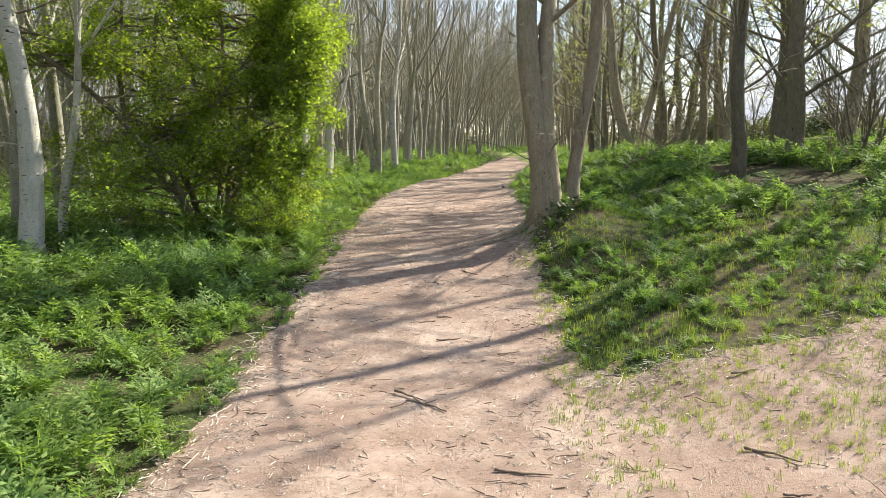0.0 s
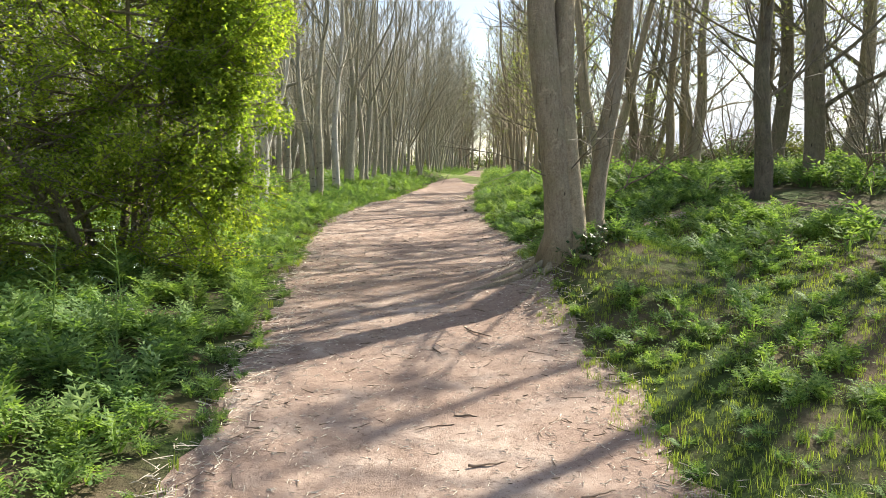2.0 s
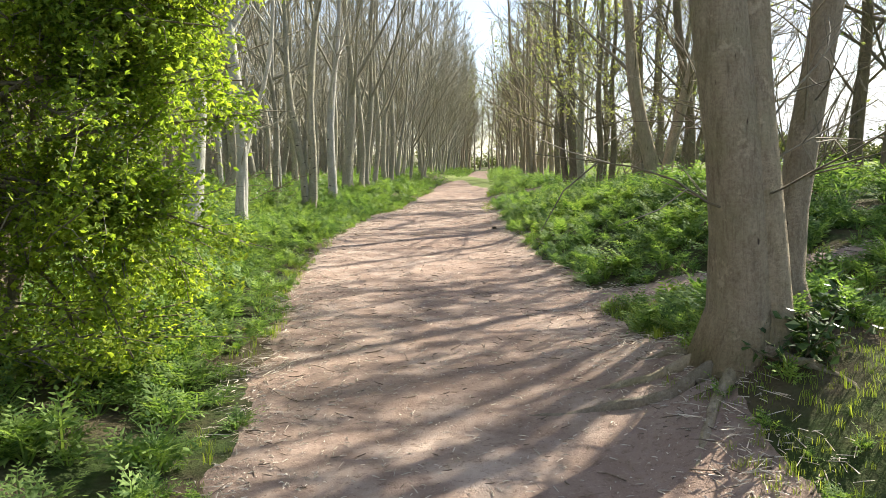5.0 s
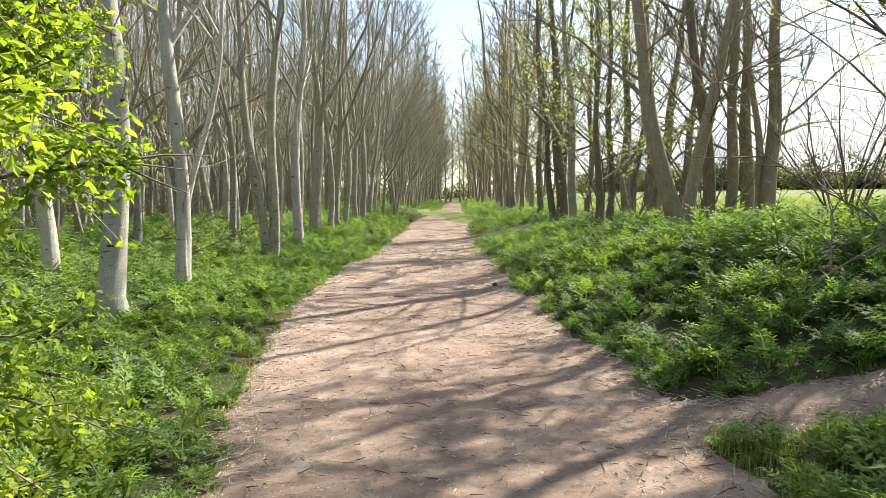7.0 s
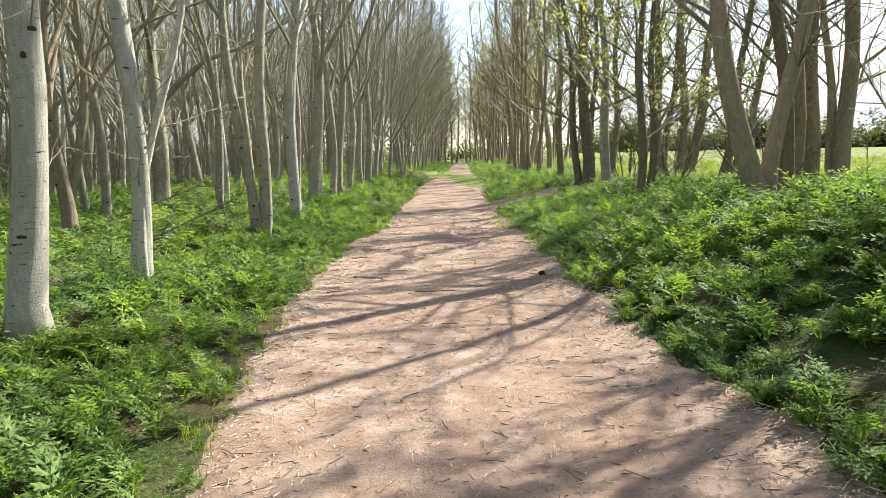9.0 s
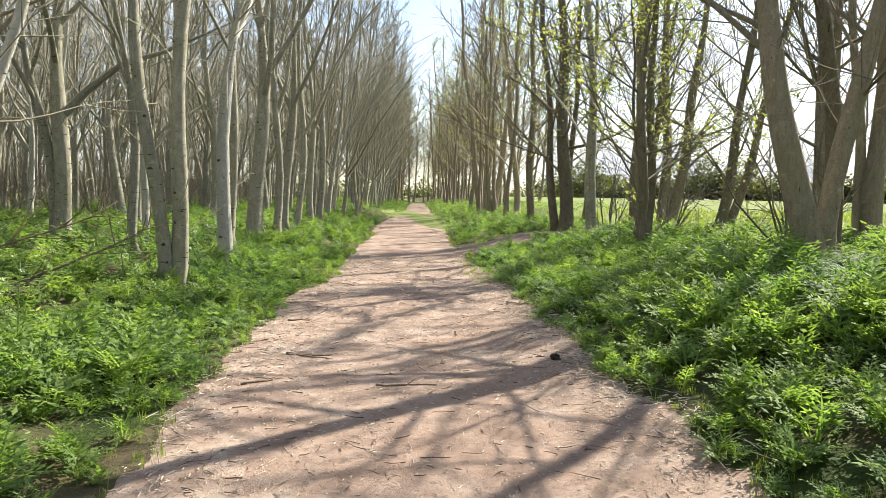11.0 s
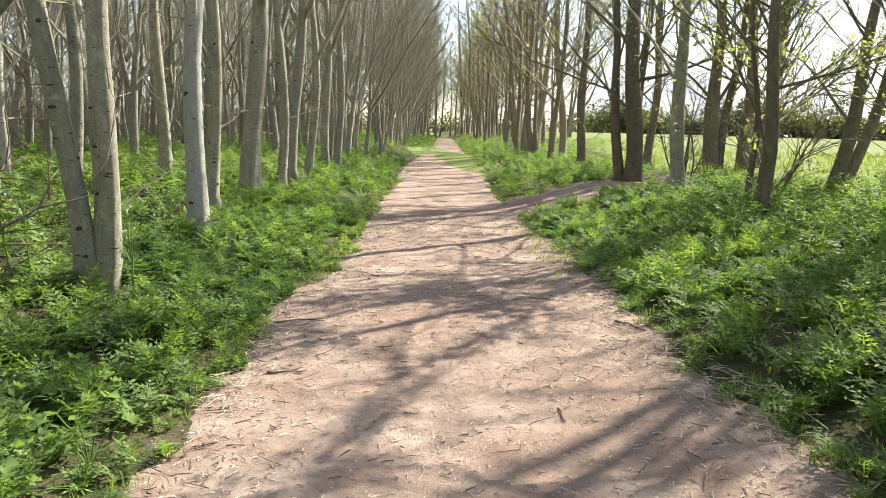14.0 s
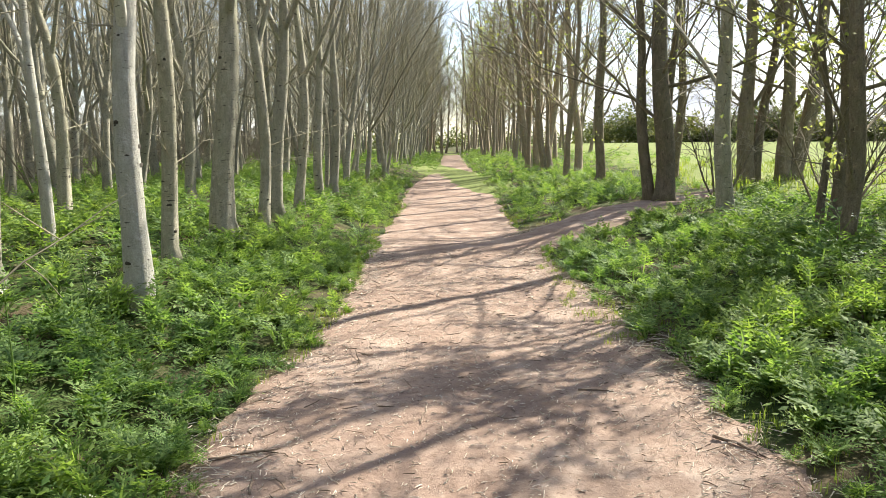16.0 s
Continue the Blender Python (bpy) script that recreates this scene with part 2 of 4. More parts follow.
def land(x, y):
    x, y = np.asarray(x, float), np.asarray(y, float)
    z = np.interp(y, [-12, 0, 2.5, 4.5, 5.8, 7.2, 9, 10.5, 12.5, 15.7, 18.5, 23.6, 28, 36, 50, 80, 110],
                  [-0.05, -0.13, -0.2, -0.21, -0.17, -0.03, 0.08, 0.145, 0.195, 0.25, 0.38, 0.45, 0.44, 0.52, 0.72, 1.15, 1.35])
    z = z + 0.5 * np.exp(-((x - 1.6) ** 2 / 0.7 + (y - 9.85) ** 2 / 1.4))
    u = x - np.maximum(path_right(y) - 1.7, 0) * ss(16, 24, y)
    z = z + ss(0.9, 4.6, u) * (0.3 + 0.1 * ss(22, 28, y) + 0.6 * np.exp(-((y - 15.5) / 6) ** 2)) + ss(5, 10, u) * 0.3
    z = z + 0.13 * ss(0.9, 1.8, x) * ss(3.5, 5.5, y) * ss(12, 8, y)
    z = z + np.clip(x - 14, 0, 90) * 0.008
    z = z + np.interp(y, [8, 20, 23, 28, 33, 45, 80], [0.12, 0.14, 0.18, 0.36, 0.48, 0.4, 0.2]) * ss(0.3, 1.8, path_left(y) - x)
    return z


def path_left(y):
    return np.interp(y, [-20, 3, 10, 15, 18, 20, 22, 24, 26, 32, 35, 44, 58, 96, 140], [-1.6, -1.5, -1.45, -1.55, -1.35, -1.15, -0.85, -0.5, 0, 0.85, 1.4, 2.6, 5.6, 11.8, 19])


def path_right(y):
    return np.interp(y, [-20, 3, 6.5, 10, 14, 17, 19, 21.4, 23, 25, 32, 40, 58, 75, 96, 140], [1.0, 0.95, 1.1, 1.1, 1.6, 1.62, 1.75, 2.0, 2.3, 2.55, 3.3, 4.6, 7.3, 9.9, 13, 20])


def wob(x, y, s, seed=0.0):
    """A cheap smooth noise, about -1 to 1."""
    return (np.sin(x * 1.7 * s + 1.3 * np.sin(y * 1.1 * s + seed) + seed) * np.cos(y * 1.45 * s + 1.1 * np.sin(x * 0.9 * s - seed))
            + 0.5 * np.sin(x * 3.9 * s - y * 2.7 * s + seed * 2) * np.cos(y * 4.3 * s + x * 1.3 * s))/1.5


def seg_dist(x, y, ax, ay, bx, by):
    t = np.clip(((x - ax) * (bx - ax) + (y - ay) * (by - ay)) / ((bx - ax) ** 2 + (by - ay) ** 2), 0, 1)
    return np.hypot(x - ax - t * (bx - ax), y - ay - t * (by - ay))


def path_depth(x, y):
    """Metres inside the trodden earth (negative outside)."""
    x, y = np.asarray(x, float), np.asarray(y, float)
    d = np.minimum(x - path_left(y), path_right(y) - x)
    side = np.maximum(0.36 - seg_dist(x, y, 1.2, 13.2, 2.6, 12.5), 0.17 - seg_dist(x, y, 2.6, 12.5, 4.4, 11.9))
    far = np.maximum(0.8 - seg_dist(x, y, 3.0, 30.5, 5.6, 32.6), 0.5 - seg_dist(x, y, 5.6, 32.6, 14, 39))
    near = 1.9 - np.hypot((x - 2.6) * 0.55, (y - 2.6) * 0.62) - 0.25 * wob(x, y, 0.9, 3.0)
    d = np.maximum(np.maximum(d, side), np.maximum(far, near))
    return d + 0.10 * wob(x, y, 1.6) + 0.06 * wob(x, y, 5.5, 2.0)


def grid_mesh(name, xs, ys, zfun, material, keep=None):
    X, Y = np.meshgrid(xs, ys)
    Z = zfun(X, Y)
    nx, ny = len(xs), len(ys)
    i, j = np.meshgrid(np.arange(ny - 1), np.arange(nx - 1), indexing="ij")
    quads = np.stack([i * nx + j, i * nx + j + 1, (i + 1) * nx + j + 1, (i + 1) * nx + j], -1).reshape(-1, 4)
    if keep is not None:
        quads = quads[keep(X, Y).ravel()[quads].any(1)]
        used = np.unique(quads)
        back = np.zeros(nx * ny, int)
        back[used] = np.arange(len(used))
        verts = np.stack([X, Y, Z], -1).reshape(-1, 3)[used]
        quads = back[quads]
    else:
        verts = np.stack([X, Y, Z], -1).reshape(-1, 3)
    s = Shape()
    s.add(verts, quads)
    return new(name, s.mesh(name, material))


def ground_z(x, y):
    return land(x, y) + 0.03 * wob(x, y, 1.1, 4.0) * ss(-0.1, -0.8, path_depth(x, y)) - 0.05 * ss(0.02, 0.2, path_depth(x, y))


def path_z(x, y):
    d = path_depth(x, y)
    return land(x, y) + 0.03 * ss(-0.14, 0.15, d) - 0.016 + 0.016 * wob(x, y, 1.7, 1.0) * ss(0, 0.3, d) + 0.007 * wob(x, y, 6, 3.0) + 0.004 * wob(x, y, 17, 5.0)


def surface_z(x, y):
    return np.where(path_depth(x, y) > -0.12, np.maximum(path_z(x, y), ground_z(x, y)), ground_z(x, y))


def steps(*stretches):
    return np.unique(np.concatenate([np.arange(a, b + 1e-6, s) for a, b, s in stretches]))


ground = grid_mesh("ground", steps((-900, -60, 60), (-60, -10, 2.5), (-10, 12, 0.2), (12, 60, 1.5), (60, 900, 60)),
                   steps((-300, -20, 20), (-20, 0, 1), (0, 36, 0.2), (36, 110, 1), (110, 1500, 60)), ground_z, FLOOR)
tagged(ground, "dark woodland soil under green plants", "ground", kind="structure")
field = grid_mesh("meadow", steps((-60, 7, 4), (7, 30, 0.5), (30, 70, 2), (70, 260, 10)), steps((14, 60, 1), (60, 260, 8)),
                  lambda x, y: land(x, y) + 0.06 * ss(0, 1.2, np.maximum(x - 8.5 - np.clip(y - 36, 0, 300) * 0.20 + 0.4 * wob(x, y, 0.5), (y - 106) * 0.2)) - 0.03, MEADOW,
                  keep=lambda x, y: (x > 6.9) | (y > 104))
tagged(field, "open meadow of short yellow-green grass", "meadow", kind="structure")
path = grid_mesh("path", steps((-2.4, 8, 0.06), (8, 24, 0.3)), steps((-12, 1, 0.3), (1, 36, 0.07), (36, 86, 0.4)), path_z, SOIL,
                 keep=lambda x, y: path_depth(x, y) > -0.16)
tagged(path, "trodden reddish-brown earth footpath", "path", kind="structure")


# ---- trees ----
def leaf_quads(rng, centres, size, droop=0.3):
    """Small folded leaves of two triangles each, at the centres."""
    n = len(centres)
    a = rng.uniform(0, 2 * math.pi, n)
    tilt = rng.normal(-droop, 0.5, n)
    s = size * rng.uniform(0.6, 1.3, n)
    d = np.stack([np.cos(a) * np.cos(tilt), np.sin(a) * np.cos(tilt), np.sin(tilt)], -1)
    side = np.stack([-np.sin(a), np.cos(a), rng.normal(0, 0.5, n)], -1)
    up = np.cross(d, side)
    c = np.asarray(centres)
    p0, p3 = c, c + d * s[:, None]
    mid = c + d * (s * 0.55)[:, None] - up * (s * 0.10)[:, None]
    p1, p2 = mid + side * (s * 0.36)[:, None], mid - side * (s * 0.36)[:, None]
    verts = np.stack([p0, p1, p3, p2], 1).reshape(-1, 3)
    b = np.arange(n)[:, None] * 4
    return verts, np.concatenate([b + np.array([0, 1, 2]), b + np.array([0, 2, 3])])


def lobed_leaves(rng, centres, size):
    """Small three-lobed leaves of four triangles each, at the centres."""
    n = len(centres)
    a, tilt = rng.uniform(0, 2 * math.pi, n), rng.normal(-0.25, 0.5, n)
    s = (size * rng.uniform(0.55, 1.3, n))[:, None]
    d = np.stack([np.cos(a) * np.cos(tilt), np.sin(a) * np.cos(tilt), np.sin(tilt)], -1)
    side = np.stack([-np.sin(a), np.cos(a), rng.normal(0, 0.5, n)], -1)
    up = np.cross(d, side)
    c = np.asarray(centres)
    rim = [(0.0, 0.0, 0.0), (0.52, 0.46, -0.10), (0.62, 0.20, 0.03), (1.0, 0.0, -0.12), (0.62, -0.20, 0.03), (0.52, -0.46, -0.10)]
    verts = np.stack([c + d * s * p + side * s * q + up * s * r for p, q, r in rim], 1).reshape(-1, 3)
    b = np.arange(n)[:, None] * 6
    return verts, np.concatenate([b + np.array(t) for t in ((0, 1, 2), (0, 2, 3), (0, 3, 4), (0, 4, 5))])


def trunk_line(rng, stem, n=20):
    """stem: dx, dy, top_dx, top_dy, radius, height, bend. A line that leans, bows and wanders."""
    dx, dy, tx, ty, r, h, bend = stem
    f = np.linspace(0, 1, n) ** 1.15
    ph = rng.uniform(0, 6.28)
    x = dx + tx * f + bend * np.sin(f * math.pi * 2.2 + 0.2) * 0.5 + 0.07 * np.sin(f * 15 + ph) * (f > 0.02)
    y = dy + ty * f + bend * np.sin(f * math.pi * 1.7) * 0.3 + 0.07 * np.cos(f * 12 + ph) * (f > 0.02)
    pts = np.stack([x, y, f * h - 0.15], -1)
    radii = r * (1 - 0.8 * f) * (1 + 0.45 * np.exp(-f * h / 0.16))
    return pts, np.maximum(radii, 0.012)


def limb_parts(shapes, bark, top):
    for s in shapes:
        part("branch", s, bark, top)


def make_tree(name, seed, stems, bark, twig, label, category="tree", clear=2.2, limbs=16, spread=(22, 45), reach=0.30, twigs=6,
              leaves=0, leaf_mat=None, leaf_size=0.07, leaf_low=0.0, sides=10, scars=10, thin=1.0, group="", split=True, whorl=0, shoots=9):
    rng = np.random.default_rng(seed)
    top = new(name)
    branch, fine, foliage, scar = [], Shape(), Shape(), []
    tips = []
    for stem in stems:
        pts, radii = trunk_line(rng, stem)
        if whorl:
            radii = radii * (1 - 0.3 * ss(clear - 0.2, clear + 1.2, pts[:, 2]))
        radii = np.maximum(radii * (1 + rng.normal(0, 0.035, len(radii))), 0.01)
        s = Shape()
        ang = np.arange(sides)[None, :] * 2 * math.pi / sides
        fl = 1 + 0.2 * np.sin(ang * 3 + seed) * np.exp(-np.linspace(0, 12, len(pts)))[:, None] + 0.045 * np.sin(ang * 2 + seed + pts[:, 2:3] * 0.9) + 0.03 * np.sin(ang * 4 - pts[:, 2:3] * 1.7)
        tube(s, pts, radii[:, None] * fl, sides)
        bole = part("trunk", s, bark, top)
        h = stem[5]
        for k in range(limbs):
            f = (clear + (h - clear) * (k + rng.uniform(0, 0.8)) / limbs) / h
            if f > 0.97:
                continue
            p, d = along(pts, f ** (1 / 1.15))
            rad = float(np.interp(f ** (1 / 1.15), np.linspace(0, 1, len(radii)), radii))
            a, lean = rng.uniform(0, 2 * math.pi), radians(rng.uniform(*spread))
            way = np.array([math.cos(a) * math.sin(lean), math.sin(a) * math.sin(lean), math.cos(lean)])
            length = h * reach * (1.15 - f) * rng.uniform(0.7, 1.3)
            br = rad * rng.uniform(0.22, 0.42) * thin
            if k < whorl:
                length, br = length * 1.35, rad * rng.uniform(0.5, 0.66)
            line = grow(rng, p, way, length, 6, 0.11, 0.05)
            one = Shape()
            tube(one, line, np.linspace(br, 0.007, 6), 6, False)
            branch.append(one)
            for m in range(twigs):
                q, e = along(line, rng.uniform(0.2, 1))
                w = e / np.linalg.norm(e) + rng.normal(0, 0.45, 3) + np.array([0, 0, 0.15])
                tw = grow(rng, q, w, length * rng.uniform(0.2, 0.5), 3, 0.14, 0.05)
                tube(fine, tw, [0.010, 0.008, 0.004], 3, False)
                tips += [along(tw, g)[0] for g in rng.uniform(0.25, 1, 6)]
        for k in range(shoots):
            p, d = along(pts, (rng.uniform(0.7, 4.6) / h) ** (1 / 1.15))
            a = rng.uniform(0, 2 * math.pi)
            ln = rng.uniform(0.35, 1.3)
            line = grow(rng, p, (math.cos(a), math.sin(a), rng.uniform(0.1, 1.2)), ln, 6, 0.14, 0.04)
            tube(fine, line, np.linspace(0.009, 0.003, 6), 3, False)
            for m in range(3):
                q, e = along(line, rng.uniform(0.3, 1))
                tw = grow(rng, q, e / np.linalg.norm(e) + rng.normal(0, 0.5, 3), ln * 0.4, 3, 0.15)
                tube(fine, tw, [0.005, 0.004, 0.002], 3, False)
                tips += [tw[1], tw[2]]
        for k in range(scars):
            f = rng.uniform(0.3, 4.2) / h
            p, d = along(pts, min(f, 0.9) ** (1 / 1.15))
            rad = float(np.interp(f ** (1 / 1.15), np.linspace(0, 1, len(radii)), radii))
            a = rng.uniform(0, 2 * math.pi)
            o = np.array([math.cos(a), math.sin(a), 0])
            u = np.array([-math.sin(a), math.cos(a), 0])
            w2, h2 = rad * rng.uniform(0.28, 0.5), rad * rng.uniform(0.10, 0.22)
            c = p + o * rad * 1.0
            ring = [c + u * w2 * math.cos(b) - o * rad * 0.17 * math.cos(b) ** 2 + np.array([0, 0, h2 * math.sin(b) - 0.5 * h2 * math.cos(b) ** 2]) for b in np.arange(8) * math.pi / 4]
            one = Shape()
            one.add([c + o * 0.012, *ring], None, [(0, 1 + m, 1 + (m + 1) % 8) for m in range(8)])
            scar.append((one, bole))
    if split:
        limb_parts(branch, bark, top)
        for s, bole in scar:
            part("branch_scar", s, SCAR, bole, "dark lens-shaped branch scar")
    else:
        rest = Shape()
        for s in branch:
            rest.add(*s.arrays())
        tagged(part("branchwork", rest, bark, top), kind="stuff")
    tagged(part("twig_spray", fine, twig, top), kind="stuff")
    if leaves:
        t = np.array(tips)
        t = t[(t[:, 2] > leaf_low) & (t[:, 2] < leaf_low + 7.5)]
        pick = t[rng.integers(0, len(t), leaves)] + rng.normal(0, 0.07, (leaves, 3))
        v, tri = leaf_quads(rng, pick, leaf_size)
        foliage.add(v, None, tri)
        tagged(part("foliage", foliage, leaf_mat, top, "sparse fresh yellow-green leaves", False), kind="stuff")
    return tagged(top, label, category, group)


def stand(ob, x, y, turn=0.0, sink=0.0):
    ob.matrix_basis = pose(x, y, float(ground_z(x, y)) - sink, 0, 0, turn)
    return ob


P_LABEL = "slender bare poplar with pale grey scarred bark"
ROW = "poplars of the plantation beside the path"
# poplars nearest the path: x, y, stems
near_poplars = [
    (-3.2, 16.9, BARK_WHITE, [(0, 0, 0.25, 0.3, 0.15, 12.5, 0.0)], 3.0, "stout poplar with chalk-white scarred bark"),
    (-2.87, 18.95, BARK_WHITE, [(0, 0, -0.15, 0.2, 0.105, 12, 0.0), (0.01, 0.02, 1.2, 0.5, 0.05, 8, -0.1)], 3.2, "white-barked poplar forking above head height"),
    (-2.11, 23.02, BARK_POPLAR, [(-0.05, 0, -1.0, 0.1, 0.085, 11.5, 0.06), (0.05, 0.03, 0.55, 0.4, 0.10, 12, 0.04)], 3.4, "twin-stemmed poplar crossing low at its base"),
    (-1.70, 25.5, BARK_WHITE, [(0, 0, 0.5, 0.3, 0.115, 12, 0.0)], 2.35, "pale poplar with a fork at head height"),
    (-1.62, 27.1, BARK_POPLAR, [(0, 0, 0.3, 0.2, 0.085, 11, -0.3)], 2.6, "thin poplar with a kinked grey trunk"),
    (-1.33, 28.8, BARK_POPLAR, [(0, 0, 0.0, 0.3, 0.15, 12.5, 0.1)], 2.6, "poplar with large dark chevron scars"),
    (-1.03, 30.35, BARK_POPLAR, [(0, 0, -0.1, 0.3, 0.085, 11.5, 0.1)], 2.6, P_LABEL),
    (-0.78, 31.2, BARK_POPLAR, [(0, 0, 0.4, 0.2, 0.11, 12, -0.1)], 2.4, P_LABEL),
    (-0.54, 32.6, BARK_POPLAR, [(0, 0, 0.1, 0.3, 0.09, 12, 0.1)], 2.4, P_LABEL),
    (-0.16, 34.5, BARK_POPLAR, [(0, 0, -0.3, 0.3, 0.10, 11, 0.1)], 2.4, P_LABEL),
    (0.12, 36.5, BARK_POPLAR, [(0, 0, 0.4, 0.3, 0.10, 12, -0.1), (-0.1, 0.1, -0.8, 0.2, 0.06, 9, 0.1)], 2.4, P_LABEL),
    (-4.97, 20.05, BARK_WHITE, [(0, 0, -0.6, 0.3, 0.125, 12, 0.1)], 3.0, "white-barked poplar among green plants"),
    (-4.95, 23.1, BARK_TAN, [(0, 0, -0.2, 0.2, 0.12, 10, -0.1), (0, 0.02, 0.9, 0.2, 0.08, 9.5, 0.1)], 1.9, "reddish-stained poplar with a forked trunk"),
    (-4.5, 27.1, BARK_POPLAR, [(0, 0, 0.2, 0.3, 0.15, 12, 0.1), (0, 0, -1.2, 0.2, 0.09, 10, 0.1)], 2.2, "forked grey poplar behind the front row"),
    (-3.1, 26.4, BARK_POPLAR, [(0, 0, -0.8, 0.3, 0.08, 11, 0.1)], 2.4, "leaning grey poplar behind the front row"),
    (-3.87, 30.99, BARK_POPLAR, [(0, 0, -1.4, 0.3, 0.10, 11, 0.2)], 2.4, "leaning grey poplar behind the front row"),
    (-3.29, 32.12, BARK_POPLAR, [(0, 0, -0.2, 0.3, 0.12, 12, 0.1)], 2.4, P_LABEL),
    (-2.7, 34.4, BARK_POPLAR, [(0, 0, -0.5, 0.3, 0.12, 12, 0.1)], 2.4, P_LABEL),
    (-4.9, 24.9, BARK_POPLAR, [(0, 0, -0.9, 0.3, 0.09, 12, 0.1)], 2.4, P_LABEL),
    (-6.2, 19.4, BARK_WHITE, [(0, 0, -0.6, 0.3, 0.12, 12, 0.1)], 3.0, "white-barked poplar among green plants"),
    (-4.7, 8.6, BARK_WHITE, [(0, 0, -0.7, 0.3, 0.13, 11, 0.08)], 3.2, "white-barked poplar with dark scars beside a bush"),
    (-4.72, 9.6, BARK_WHITE, [(0, 0, 0.85, 0.2, 0.06, 7.5, -0.3)], 2.1, "thin bent young poplar with pale bark"),
]
taken = []
for i, (x, y, bark, stems, clear, label) in enumerate(near_poplars):
    ob = make_tree("poplar_tree", 100 + i, stems, bark, TWIG_PALE, label, "tree", clear, 16, (20, 50), 0.27, 10, scars=14, sides=12, group=ROW, whorl=3)
    stand(ob, x, y)
    taken.append((x, y))

# the rest of the plantation: a planting grid behind the front row
rng = np.random.default_rng(7)


def front_row(y):
    return np.interp(y, [-10, 8, 16.5, 18.7, 23.3, 27.3, 33.6, 45, 60, 100, 140], [-5.6, -4.6, -3.15, -2.8, -2.15, -1.5, -0.7, 1.2, 4.0, 10.5, 18])


spots, avenue = [], []
for r in range(14):
    for y in np.arange(2.0, 105, 1.75):
        yy = y + rng.uniform(-0.35, 0.35)
        xx = front_row(yy) - r * 1.9 + rng.uniform(-0.45, 0.45) - (0.2 if r else 0)
        if r == 0 and yy < 37.8:
            continue
        if rng.uniform() < 0.12 + 0.015 * r or (r > 7 and yy > 60 and rng.uniform() < 0.4):
            continue
        if yy > 48 and 0 < r < 4 and rng.uniform() < 0.45:
            continue
        if any(math.hypot(xx - a, yy - b) < 1.3 for a, b in taken) or math.hypot(xx + 3.4, yy - 11) < 1.8:
            continue
        if xx > -5.0 and yy < 15 and r > 0:
            continue
        (avenue if r == 0 else spots).append((xx, yy))
spots.sort(key=lambda s: math.hypot(s[0], s[1] - 20))
templates = []
for i in range(7):
    st = [(0, 0, rng.uniform(-1.1, 1.1), rng.uniform(-0.6, 0.6), rng.uniform(0.07, 0.115), rng.uniform(10.0, 12.5), rng.uniform(-0.4, 0.4))]
    if i in (2, 5):
        st.append((0.05, 0.03, rng.uniform(0.8, 1.6), 0.3, 0.065, 10, 0.2))
    templates.append(make_tree("poplar_tree", 200 + i, st, BARK_POPLAR if i != 3 else BARK_WHITE, TWIG_PALE, P_LABEL, "tree", rng.uniform(1.5, 2.5), 18, (18, 50), 0.25, 6,
                               scars=5, sides=8, group=ROW, whorl=3, split=i < 4, shoots=6))
for i, (x, y) in enumerate(spots[:230]):
    m = pose(x, y, float(ground_z(x, y)), 0, 0, rng.uniform(0, 360))
    if i < 7:
        templates[i].matrix_basis = m
    else:
        copy_thing(templates[i % 4 if i < 110 else 4 + i % 3], m)


wide = [make_tree("poplar_tree", 240 + i, [(0, 0, rng.uniform(0.6, 2.0), rng.uniform(-0.5, 0.5), 0.085, 12.5, rng.uniform(-0.4, 0.4))] + ([(0.1, 0.05, 0.9, 0.3, 0.06, 10, 0.1)] if i % 2 else []),
                  BARK_POPLAR, TWIG_PALE, "slender bare poplar with spreading olive twigs", "tree", 1.4, 26, (20, 60), 0.29, 9, scars=0, sides=7, group=ROW, whorl=2, split=False, shoots=8) for i in range(4)]
for i, (x, y) in enumerate(avenue):
    m = pose(x, y, float(ground_z(x, y)), 0, 0, rng.uniform(-45, 35))
    if i < 4:
        wide[i].matrix_basis = m
    else:
        copy_thing(wide[i % 4], m)


def merge(shape, arrays, m):
    v, q, t = arrays
    mm = np.array(m)
    shape.add(v @ mm[:3, :3].T + mm[:3, 3], q, t)


def scaled(x, y, turn, s, sink=0.0):
    return pose(x, y, float(ground_z(x, y)) - sink, 0, 0, turn) @ Matrix.Diagonal((s, s, s, 1))


